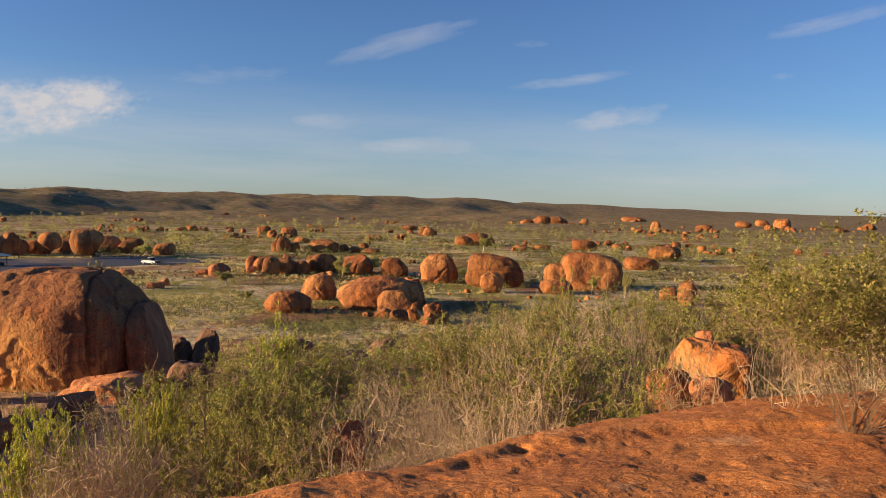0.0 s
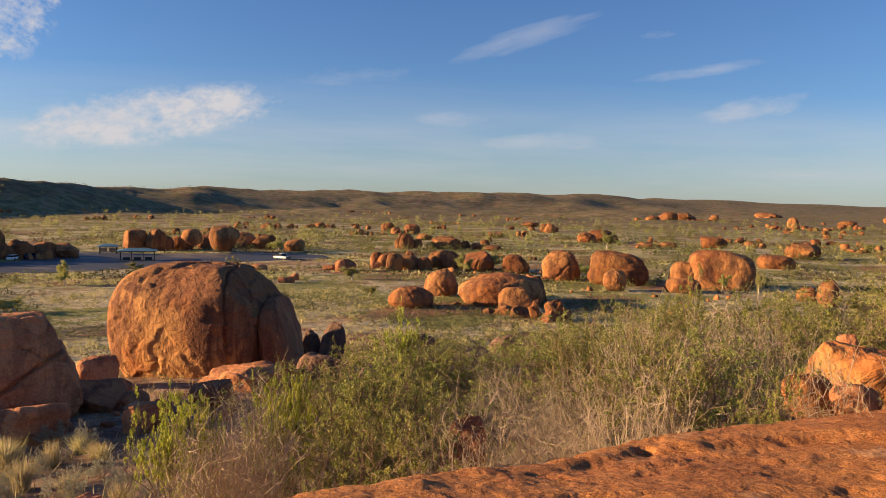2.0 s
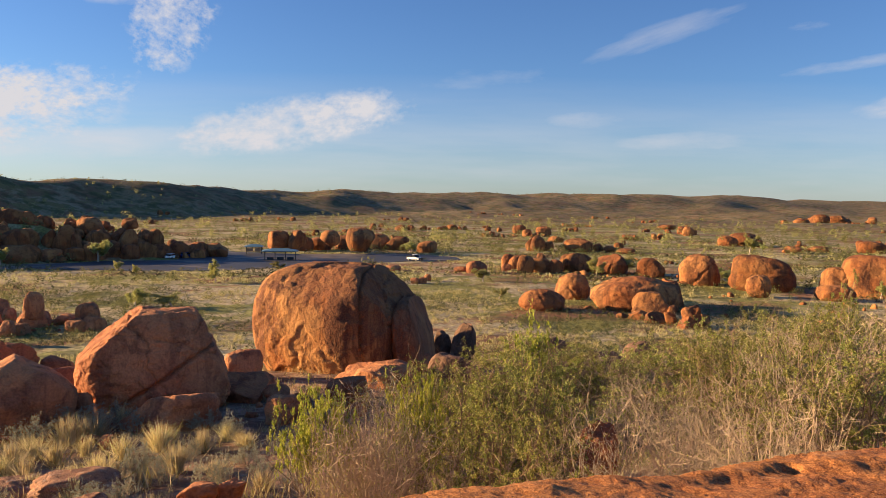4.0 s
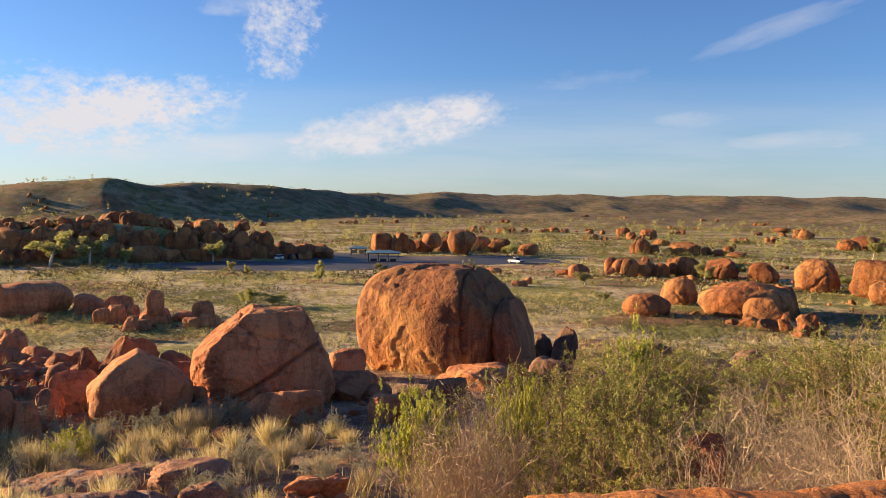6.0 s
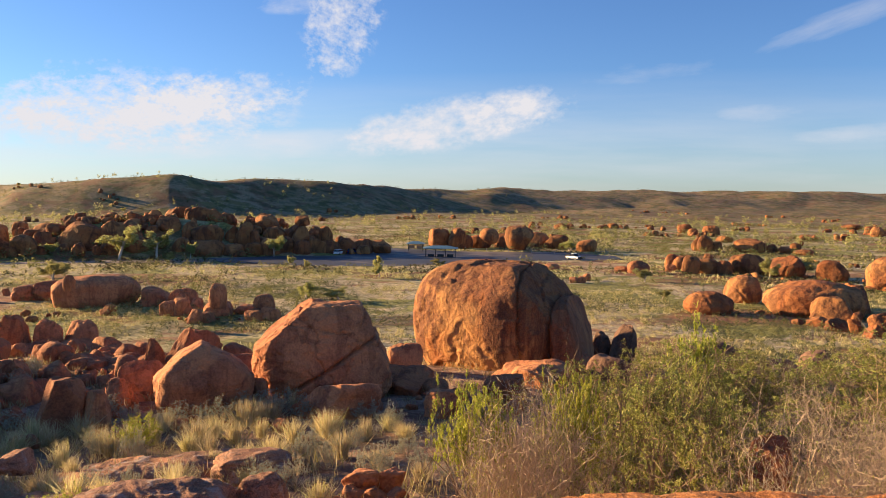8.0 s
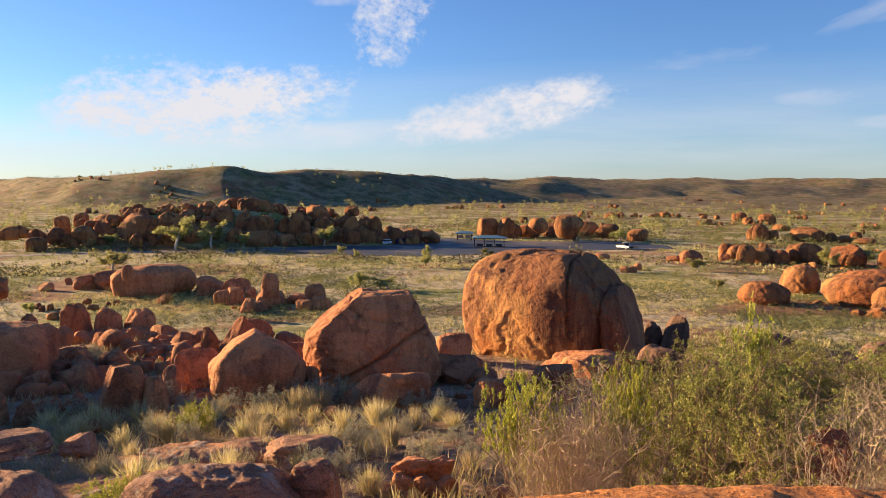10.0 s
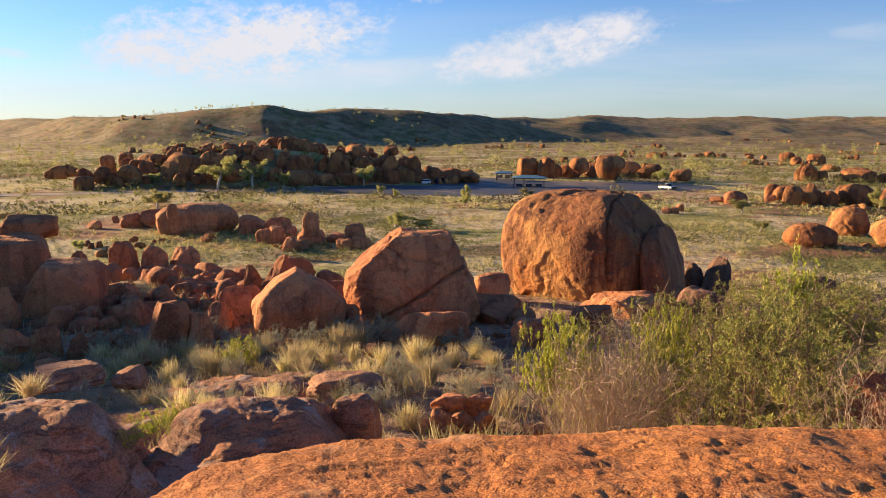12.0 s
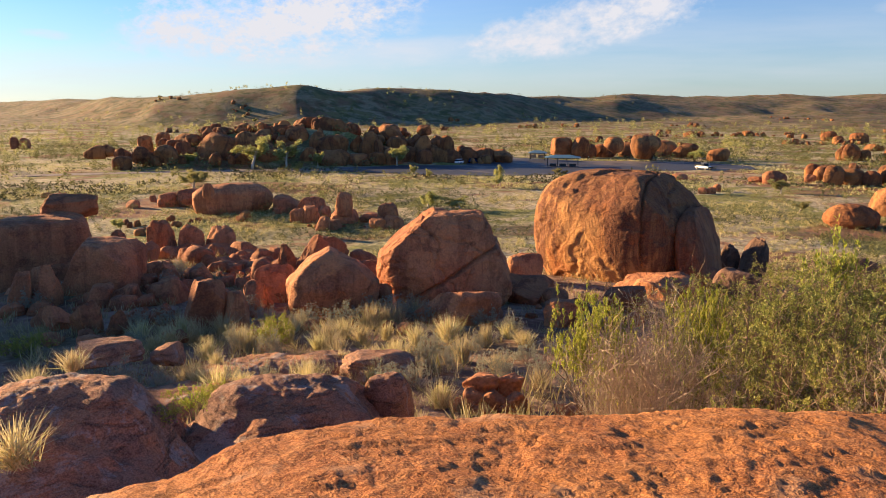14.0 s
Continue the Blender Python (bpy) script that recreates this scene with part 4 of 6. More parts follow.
def slab_mesh(name, corners, z, thick=0.12):
    bm = bmesh.new()
    top = [bm.verts.new((x, y, z)) for x, y in corners]
    f = bm.faces.new(top)
    if f.normal.z < 0:
        f.normal_flip()
    r = bmesh.ops.extrude_face_region(bm, geom=[f])
    for v in r["geom"]:
        if isinstance(v, bmesh.types.BMVert):
            v.co.z += thick
    bmesh.ops.recalc_face_normals(bm, faces=bm.faces)
    me = bpy.data.meshes.new(name)
    bm.to_mesh(me)
    bm.free()
    return me


def car_park(corners):
    ob = part("road", slab_mesh("road", corners, -0.25, 0.34), ASPHALT)
    tagged(ob, "grey asphalt road widening into a car park", "road", "", "structure")


def gravel_track(corners):
    ob = part("track", slab_mesh("track", corners, -0.25, 0.31), GRAVEL)
    tagged(ob, "pale brown dirt track crossing the grass", "track", "", "structure")


def box_mesh(name, w, d, h, bevel=0.02, z=0.0, x=0.0, y=0.0):
    bm = bmesh.new()
    bmesh.ops.create_cube(bm, size=1.0)
    for v in bm.verts:
        v.co = Vector((v.co.x * w + x, v.co.y * d + y, v.co.z * h + z + h / 2))
    if bevel:
        bmesh.ops.bevel(bm, geom=bm.edges[:], offset=bevel, segments=2, affect="EDGES")
    me = bpy.data.meshes.new(name)
    bm.to_mesh(me)
    bm.free()
    return me


def loft(name, rows):
    """A closed body from cross rows of points, each row of the same length."""
    verts, faces, n = [], [], len(rows[0])
    for r in rows:
        verts.extend(r)
    for i in range(len(rows) - 1):
        for j in range(n - 1):
            p = i * n + j
            faces.append((p, p + 1, p + n + 1, p + n))
    faces.append(tuple(range(n))[::-1])
    faces.append(tuple((len(rows) - 1) * n + j for j in range(n)))
    me = mesh_of(name, verts, faces, False)
    bm = bmesh.new()
    bm.from_mesh(me)
    bmesh.ops.recalc_face_normals(bm, faces=bm.faces)
    bm.to_mesh(me)
    bm.free()
    return me


def wheel(parent, x, y):
    def disc(name, r, w, mat, under, shift=0.0, seg=20):
        bm = bmesh.new()
        bmesh.ops.create_cone(bm, cap_ends=True, segments=seg, radius1=r, radius2=r, depth=w)
        bmesh.ops.bevel(bm, geom=[e for e in bm.edges if len(e.link_faces) == 2 and any(len(f.verts) > 4 for f in e.link_faces)], offset=0.03, segments=2, affect="EDGES")
        bmesh.ops.rotate(bm, verts=bm.verts, matrix=Matrix.Rotation(radians(90), 3, "X"))
        me = bpy.data.meshes.new(name)
        bm.to_mesh(me)
        bm.free()
        ob = part(name, me, mat, under)
        ob.location = (0, shift, 0)
        return ob
    base = disc("wheel", 0.37, 0.24, RUBBER, parent)
    base.location = (x, y, 0.37)
    disc("rim", 0.22, 0.262, RIM, base)


def car(x, y, z, turn, paint, words, kind):
    """A car heading along its own x: body, cabin glass, wheels, lamps."""
    base = new("car")
    long, half = (4.7, 0.92) if kind == "wagon" else (5.1, 0.95)
    lift = 0.32 if kind == "wagon" else 0.5
    belt = 0.98 if kind == "wagon" else 1.12
    a = long / 2
    body_rows = []
    for px, zt, wd in ((-a, belt - 0.12, 0.84), (-a + 0.12, belt, 0.96), (-a * 0.3, belt, 1.0), (a * 0.36, belt, 1.0), (a * 0.72, belt - 0.08, 0.97), (a - 0.1, belt - 0.2, 0.9), (a, belt - 0.42, 0.82)):
        w = half * wd
        body_rows.append([(px, -w * 0.94, lift), (px, -w, lift + 0.25), (px, -w * 0.97, zt - 0.08), (px, -w * 0.86, zt), (px, w * 0.86, zt), (px, w * 0.97, zt - 0.08), (px, w, lift + 0.25), (px, w * 0.94, lift)])
    part("body", loft("body", body_rows), paint, base)
    roof = 1.5 if kind == "wagon" else 1.85
    back, front = (-a + 0.15, a * 0.42) if kind == "wagon" else (-a * 0.18, a * 0.46)
    cabin = []
    for px, zt in ((back, belt), (back + 0.25, roof - 0.06), (front - 0.75, roof - 0.04), (front, belt)):
        w = half * (0.88 - 0.16 * (zt - belt) / (roof - belt))
        cabin.append([(px, -half * 0.88, belt - 0.02), (px, -w, zt), (px, w, zt), (px, half * 0.88, belt - 0.02)])
    part("cabin_glass", loft("cabin_glass", cabin), CAR_GLASS, base, "dark tinted window glass")
    ob = part("roof", box_mesh("roof", front - back - 0.75, half * 1.5, 0.09, 0.03), paint, base)
    ob.location = ((back + front) / 2 - 0.2, 0, roof - 0.07)
    if kind == "wagon":
        for s in (-1, 1):
            for px in (back + 0.55, (back + front) / 2, front - 0.6):
                p = part("pillar", box_mesh("pillar", 0.09, 0.03, roof - belt, 0.01), paint, base)
                p.location = (px, s * half * 0.82, belt - 0.02)
                p.rotation_euler = (s * 0.19, 0, 0)
    else:
        tray = part("tray", box_mesh("tray", a * 0.78, half * 1.9, 0.62, 0.03), RUBBER, base, "dark covered tray")
        tray.location = (-a * 0.6, 0, belt - 0.35)
        bar = part("bull_bar", box_mesh("bull_bar", 0.1, half * 1.7, 0.5, 0.03), RUBBER, base)
        bar.location = (a + 0.04, 0, 0.5)
    for s in (-1, 1):
        for px in (-a * 0.6, a * 0.62):
            wheel(base, px, s * (half - 0.1))
        lamp = part("headlight", box_mesh("headlight", 0.12, 0.3, 0.14, 0.03), LAMP_CLEAR, base)
        lamp.location = (a - 0.1, s * half * 0.6, belt - 0.36)
        lamp = part("tail_light", box_mesh("tail_light", 0.08, 0.16, 0.3, 0.02), LAMP_RED, base)
        lamp.location = (-a - 0.01, s * half * 0.66, belt - 0.45)
    bump = part("bumper", box_mesh("bumper", 0.16, half * 1.7, 0.2, 0.05), RUBBER, base)
    bump.location = (a - 0.04, 0, lift - 0.02)
    base.matrix_basis = pose(x, y, z, 0, 0, turn)
    tagged(base, words, "car", "cars in the car park")


def shelter(x, y, z, w, d, h, turn, size):
    """An open picnic shelter: posts, beams, and a hipped sheet roof."""
    base = new("picnic_shelter")
    eave, over = h - 0.75, 0.45
    for sx in (-1, 1) if size == "small" else (-1, -0.34, 0.34, 1):
        for sy in (-1, 1):
            p = part("post", box_mesh("post", 0.16, 0.16, eave, 0.015), POST, base)
            p.location = (sx * w * 0.46, sy * d * 0.44, 0)
    for sy in (-1, 1):
        p = part("beam", box_mesh("beam", w, 0.12, 0.2, 0.01), POST, base)
        p.location = (0, sy * d * 0.44, eave - 0.1)
    a, b, r = w / 2 + over, d / 2 + over, w * 0.22
    z0, z1 = eave + 0.05, h
    verts = [(-a, -b, z0), (a, -b, z0), (a, b, z0), (-a, b, z0), (-r, 0, z1), (r, 0, z1),
             (-a, -b, z0 + 0.1), (a, -b, z0 + 0.1), (a, b, z0 + 0.1), (-a, b, z0 + 0.1), (-r, 0, z1 + 0.1), (r, 0, z1 + 0.1)]
    faces = [(0, 4, 5, 1), (2, 5, 4, 3), (1, 5, 2), (0, 3, 4), (6, 7, 11, 10), (8, 9, 10, 11), (7, 8, 11), (6, 10, 9),
             (0, 1, 7, 6), (1, 2, 8, 7), (2, 3, 9, 8), (3, 0, 6, 9)]
    part("roof", mesh_of("roof", verts, faces, False), ROOF, base, "blue-grey hipped sheet-metal roof")
    if size == "small":
        for sx in (-0.24, 0.24):
            p = part("sign_board", box_mesh("sign_board", w * 0.36, 0.08, 1.1, 0.02), SIGN, base, "orange-brown display board")
            p.location = (sx * w, -d * 0.3, 0.75)
    else:
        for sx in (-1, 0, 1):
            p = part("bench", box_mesh("bench", w * 0.2, 0.7, 0.75, 0.03), POST, base)
            p.location = (sx * w * 0.3, 0, 0)
    base.matrix_basis = pose(x, y, z, 0, 0, turn)
    tagged(base, "open shelter with a blue-grey metal roof on dark posts", "shelter", "shelters at the car park")


BOLLARD = box_mesh("bollard", 0.22, 0.22, 0.95, 0.03)


def bollard(x, y):
    ob = part("bollard", BOLLARD, BARK)
    ob.matrix_basis = pose(x, y, ground_z(x, y) - 0.05, 0, 0, 20)
    tagged(ob, "short pale timber bollard along the car park edge", "bollard", "bollards of the car park")


# ---------------------------------------------------------------- what stands where
# the large boulders on the terrace
great_boulder(-13.55, 27.15, 10.55, 6.0, 4.7, 4.95, -5)
split_boulder(-14.79, 18.14, 11.69, 4.20, 3.51, 3.13, 39)
boulder(-27.77, 11.45, 11.10, 3.80, 2.30, 3.05, 68, 251, 2.7, "wall")
boulder(-28.30, 13.03, 13.83, 1.97, 1.16, 0.93, 69, 421, 2.7, "perch", -3)
boulder(-30.12, 13.64, 10.88, 0.44, 0.35, 3.76, 71, 365, 2.7, "terrace")
boulder(-23.96, 11.85, 11.48, 2.49, 1.94, 2.26, 36, 234, 2.7, "cut")
boulder(-27.33, 14.18, 11.14, 1.03, 0.82, 2.24, 67, 884, 2.7, "terrace")
boulder(-25.78, 14.18, 11.33, 0.52, 0.42, 1.89, 63, 692, 2.7, "terrace")
boulder(-29.59, 17.43, 10.70, 1.25, 0.99, 2.43, 52, 929, 2.7, "terrace")
boulder(-28.98, 18.39, 10.70, 1.16, 0.92, 2.22, 55, 934, 2.7, "terrace")
boulder(-28.39, 19.39, 10.69, 1.38, 1.09, 2.10, 62, 801, 2.7, "terrace")
boulder(-28.57, 17.50, 10.78, 2.03, 1.60, 1.46, 65, 312, 2.7, "rubble")
boulder(-27.52, 15.20, 11.06, 1.18, 0.94, 1.72, 68, 518, 2.7, "rubble")
boulder(-25.33, 16.21, 11.24, 0.64, 0.51, 1.60, 62, 627, 2.7, "rubble")
boulder(-27.66, 18.94, 10.78, 2.10, 1.65, 1.32, 57, 401, 2.7, "rubble")
boulder(-23.49, 16.45, 11.18, 1.54, 1.21, 1.42, 49, 789, 2.7, "rubble")
boulder(-25.20, 16.33, 11.09, 0.81, 0.64, 1.14, 59, 677, 2.7, "rubble")
boulder(-23.61, 17.57, 11.16, 1.57, 1.23, 1.09, 51, 443, 2.7, "rubble")
boulder(-18.65, 14.46, 11.55, 1.27, 1.00, 1.63, 46, 147, 2.7, "rubble")
boulder(-17.92, 13.30, 11.77, 0.79, 0.62, 1.21, 56, 637, 2.7, "rubble")
boulder(-21.84, 17.82, 11.18, 0.84, 0.67, 1.83, 46, 923, 2.7, "rubble")
boulder(-17.13, 11.13, 12.08, 1.10, 0.65, 1.43, 51, 962, 2.7, "cut")
boulder(-16.43, 11.64, 12.12, 0.65, 0.39, 1.10, 65, 380, 2.7, "cut")
boulder(-21.37, 18.30, 11.34, 1.38, 1.09, 2.08, 45, 812, 2.7, "rubble", 12)
boulder(-23.79, 21.56, 10.97, 1.40, 1.10, 1.54, 45, 635, 2.7, "rubble")
boulder(-16.15, 14.74, 11.86, 2.66, 2.18, 2.11, 48, 904, 2.7, "dome")
boulder(-15.13, 15.81, 11.97, 0.47, 0.38, 0.89, 37, 412, 2.7, "terrace")
boulder(-23.28, 9.82, 11.70, 0.91, 0.72, 1.58, 69, 925, 2.7, "rubble")
boulder(-22.06, 11.49, 11.62, 1.35, 1.06, 0.99, 57, 669, 2.7, "rubble")
boulder(-23.05, 10.85, 11.66, 1.01, 0.80, 0.55, 63, 178, 2.7, "rubble")
boulder(-20.45, 8.84, 11.86, 1.00, 0.79, 0.86, 63, 23, 2.7, "rubble")
boulder(-19.23, 9.08, 11.91, 0.78, 0.62, 1.09, 66, 536, 2.7, "rubble")
boulder(-19.12, 10.36, 11.94, 0.71, 0.56, 0.69, 69, 849, 2.7, "rubble")
boulder(-18.54, 10.74, 11.95, 0.83, 0.66, 0.76, 53, 367, 2.7, "rubble")
boulder(-18.54, 9.45, 11.99, 0.58, 0.46, 0.85, 68, 976, 2.7, "rubble")
boulder(-23.49, 9.12, 11.71, 0.68, 0.54, 1.47, 62, 186, 2.7, "rubble")
boulder(-26.25, 10.38, 11.41, 1.19, 0.94, 0.72, 70, 507, 2.7, "rubble")
boulder(-21.19, 12.67, 11.71, 0.69, 0.54, 0.68, 62, 960, 2.7, "rubble")
boulder(-22.60, 12.59, 11.63, 0.62, 0.49, 0.66, 54, 947, 2.7, "rubble")
boulder(-23.32, 13.74, 11.56, 0.80, 0.63, 1.28, 67, 119, 2.7, "rubble")
boulder(-23.20, 8.87, 11.69, 0.84, 0.66, 0.69, 64, 490, 2.7, "rubble")
boulder(-15.00, 22.92, 11.47, 1.42, 1.12, 1.24, 36, 763, 2.7, "terrace")
boulder(-12.91, 19.58, 11.72, 2.02, 1.58, 1.04, 29, 805, 2.7, "slab")
boulder(-12.50, 15.86, 12.04, 2.40, 1.41, 1.11, 40, 851, 2.7, "slab")
boulder(-10.05, 17.13, 12.11, 0.95, 0.75, 0.84, 33, 873, 2.7, "slab")
boulder(-10.33, 23.42, 11.40, 3.44, 1.70, 1.11, 24, 511, 4.0, "slab_lit", -7)
boulder(-9.68, 22.92, 11.67, 1.76, 1.38, 0.95, 30, 415, 2.7, "slab_lit", -8)
boulder(-9.52, 19.77, 11.87, 1.25, 0.99, 1.05, 32, 243, 2.7, "slab_lit")
boulder(-9.98, 26.51, 11.34, 1.53, 1.21, 0.99, 27, 720, 2.7, "slab")
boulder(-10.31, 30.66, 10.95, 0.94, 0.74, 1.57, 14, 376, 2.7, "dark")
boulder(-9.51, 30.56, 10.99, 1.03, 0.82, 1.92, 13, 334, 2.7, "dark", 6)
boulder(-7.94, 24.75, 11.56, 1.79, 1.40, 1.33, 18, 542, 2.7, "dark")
# low rocks close by the outcrop
boulder(-7.25, 7.61, 13.25, 0.77, 0.65, 0.96, 44, 45, 3.4, "ledge")
boulder(-10.07, 10.32, 12.71, 1.53, 1.30, 0.52, 44, 46, 3.6, "ledge")
boulder(-13.74, 6.83, 13.14, 1.27, 1.08, 0.43, 63, 47, 3.6, "ledge")
boulder(-13.11, 7.66, 13.06, 0.66, 0.56, 0.37, 60, 48, 3.6, "ledge")
boulder(-10.21, 17.53, 11.87, 1.05, 0.89, 0.52, 30, 58, 2.6, "slab")
# the little pile
boulder(-7.39, 10.05, 13.14, 0.63, 0.50, 0.44, 44, 920, 2.7, "pile")
boulder(-7.01, 10.33, 13.13, 0.50, 0.39, 0.38, 39, 518, 2.7, "pile")
boulder(-7.30, 9.66, 12.96, 0.39, 0.31, 0.39, 35, 837, 2.7, "pile")
boulder(-7.01, 9.90, 12.92, 0.47, 0.37, 0.45, 32, 448, 2.7, "pile")
boulder(-6.72, 10.07, 12.98, 0.39, 0.31, 0.39, 32, 13, 2.7, "pile")
boulder(-7.12, 9.70, 12.88, 0.50, 0.40, 0.29, 32, 918, 2.7, "pile")
boulder(-6.76, 9.93, 12.92, 0.42, 0.34, 0.29, 35, 709, 2.7, "pile")
boulder(-7.42, 9.51, 12.99, 0.24, 0.19, 0.23, 39, 845, 2.7, "pile")
boulder(-6.57, 10.12, 12.93, 0.22, 0.18, 0.25, 31, 973, 2.7, "pile")
boulder(-5.94, 10.46, 12.94, 0.47, 0.37, 0.28, 28, 28, 2.7, "pile")
# rocks among the bushes
boulder(3.53, 10.24, 15.36, 1.12, 0.66, 0.95, -25, 69, 2.7, "rusty", 6)
boulder(3.59, 10.47, 16.16, 0.26, 0.21, 0.24, -20, 988, 2.7, "orange")
boulder(2.87, 9.31, 15.55, 0.71, 0.42, 0.53, -9, 942, 2.7, "pale")
boulder(3.18, 8.96, 15.72, 0.53, 0.31, 0.35, -22, 815, 2.7, "orange")
boulder(-1.34, 10.60, 13.54, 0.69, 0.48, 1.46, 7, 63, 4.0, "orange")
boulder(-1.21, 24.95, 11.71, 0.83, 0.70, 0.66, 3, 64, 2.6, "orange")
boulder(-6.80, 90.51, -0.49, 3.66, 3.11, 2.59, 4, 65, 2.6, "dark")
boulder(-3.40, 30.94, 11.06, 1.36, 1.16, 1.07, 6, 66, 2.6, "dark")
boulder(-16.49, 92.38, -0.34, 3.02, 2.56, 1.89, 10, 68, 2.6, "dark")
# the low row of boulders past the terrace
boulder(-108.89, 77.41, -0.60, 13.29, 6.51, 5.41, 55, 77, 3.4, "loaf")
boulder(-122.42, 73.68, -0.57, 4.07, 3.23, 3.19, 64, 374, 2.7, "row")
boulder(-130.23, 75.29, -0.25, 1.35, 1.07, 1.55, 60, 444, 2.7, "row")
boulder(-125.48, 68.69, -0.32, 2.33, 1.86, 1.80, 60, 728, 2.7, "row")
boulder(-101.11, 82.55, -0.69, 5.33, 4.22, 3.70, 55, 68, 2.7, "row")
boulder(-95.63, 82.81, -0.71, 5.05, 3.99, 3.82, 51, 963, 2.7, "row")
boulder(-91.09, 76.53, -0.47, 2.79, 2.22, 2.70, 45, 309, 2.7, "row")
boulder(-89.62, 77.73, -0.55, 2.79, 2.22, 3.29, 56, 490, 2.7, "row")
boulder(-91.78, 82.44, -0.38, 1.86, 1.48, 2.29, 47, 817, 2.7, "row")
boulder(-85.60, 80.86, -0.53, 4.35, 3.44, 2.60, 48, 380, 2.7, "row")
boulder(-83.38, 83.92, -0.41, 3.80, 3.01, 1.82, 51, 180, 2.7, "row")
boulder(-77.95, 80.35, -0.40, 2.87, 2.28, 2.11, 47, 334, 2.7, "row")
boulder(-76.22, 81.82, -0.45, 2.96, 2.35, 2.39, 43, 346, 2.7, "row")
boulder(-83.02, 74.02, -0.41, 2.08, 1.65, 2.36, 44, 997, 2.7, "row")
boulder(-82.73, 75.78, -0.35, 2.67, 2.12, 1.72, 54, 727, 2.7, "row")
boulder(-119.62, 76.34, -0.69, 5.24, 4.15, 3.88, 52, 663, 2.7, "row")
boulder(-98.53, 65.77, 4.13, 1.66, 1.32, 2.26, 50, 805, 2.7, "row")
boulder(-84.92, 80.12, 1.13, 2.69, 2.14, 3.81, 50, 495, 2.7, "row")
boulder(-78.40, 82.81, -0.69, 3.17, 2.52, 4.18, 44, 533, 2.7, "row")
# the large heap beside the car park
boulder(-222.46, 127.88, 2.26, 5.00, 3.98, 6.23, 53, 260, 2.7, "heap")
boulder(-223.83, 134.05, 4.13, 4.65, 3.70, 4.84, 55, 538, 2.7, "heap")
boulder(-218.04, 108.86, 2.05, 6.14, 4.88, 3.94, 59, 237, 2.7, "heap")
boulder(-215.44, 112.38, 2.76, 3.55, 2.83, 3.49, 61, 267, 2.7, "heap")
boulder(-208.50, 112.14, 1.05, 4.82, 3.83, 4.34, 56, 52, 2.7, "heap")
boulder(-201.07, 107.68, -0.18, 5.35, 4.25, 3.92, 68, 322, 2.7, "heap")
boulder(-204.63, 115.64, 1.10, 6.64, 5.27, 4.60, 62, 583, 2.7, "heap")
boulder(-199.68, 119.89, 1.01, 6.86, 5.44, 5.31, 57, 922, 2.7, "heap")
boulder(-201.20, 127.38, 0.81, 5.88, 4.68, 6.13, 60, 891, 2.7, "heap")
boulder(-191.14, 139.76, -2.51, 8.98, 7.11, 12.43, 58, 762, 2.7, "heap")
boulder(-208.66, 146.31, 6.40, 6.63, 5.27, 3.81, 48, 396, 2.7, "heap")
boulder(-188.10, 128.17, 0.65, 3.64, 2.90, 3.53, 49, 215, 2.7, "heap")
boulder(-185.29, 131.62, 0.83, 2.45, 1.95, 2.66, 61, 586, 2.7, "heap")
boulder(-191.48, 148.53, 2.57, 9.14, 7.23, 7.61, 59, 946, 2.7, "heap")
boulder(-198.27, 153.26, 7.36, 7.19, 5.71, 4.30, 47, 303, 2.7, "heap")
boulder(-189.71, 153.17, 3.29, 6.57, 5.22, 8.17, 54, 818, 2.7, "heap")
boulder(-185.27, 155.47, 2.10, 7.42, 5.88, 8.89, 56, 322, 2.7, "heap")
boulder(-192.21, 164.74, 7.05, 8.48, 6.72, 6.44, 54, 540, 2.7, "heap")
boulder(-183.76, 165.69, 5.40, 7.67, 6.08, 8.35, 43, 820, 2.7, "heap")
boulder(-180.26, 168.66, 6.22, 5.59, 4.45, 6.84, 50, 274, 2.7, "heap")
boulder(-179.62, 173.51, 5.50, 4.09, 3.26, 6.43, 43, 401, 2.7, "heap")
boulder(-177.75, 156.72, 1.24, 5.67, 4.51, 8.52, 56, 76, 2.7, "heap")
boulder(-173.19, 160.08, 0.88, 9.55, 7.55, 7.73, 53, 286, 2.7, "heap")
boulder(-169.07, 154.84, -1.29, 9.62, 7.60, 6.26, 55, 684, 2.7, "heap")
boulder(-176.15, 151.83, -1.37, 5.56, 4.42, 6.87, 44, 404, 2.7, "heap")
boulder(-173.83, 141.68, -1.27, 3.44, 2.74, 2.50, 57, 130, 2.7, "heap")
boulder(-166.65, 167.16, -1.46, 6.26, 4.97, 11.03, 49, 275, 2.7, "heap")
boulder(-170.42, 178.21, 3.06, 4.60, 3.66, 8.94, 46, 61, 2.7, "heap")
boulder(-166.07, 177.72, 4.07, 8.40, 6.66, 7.31, 49, 704, 2.7, "heap")
boulder(-160.78, 174.53, 2.96, 6.85, 5.44, 5.19, 45, 582, 2.7, "heap")
boulder(-161.81, 167.84, -1.13, 3.70, 2.94, 8.46, 44, 413, 2.7, "heap")
boulder(-164.02, 160.83, -0.33, 7.25, 5.75, 3.89, 52, 223, 2.7, "heap")
boulder(-171.02, 166.59, 0.30, 4.10, 3.26, 8.17, 51, 216, 2.7, "heap")
boulder(-158.89, 178.85, 1.27, 5.88, 4.68, 7.48, 48, 13, 2.7, "heap")
boulder(-154.67, 178.33, -2.08, 6.33, 5.03, 10.61, 43, 263, 2.7, "heap")
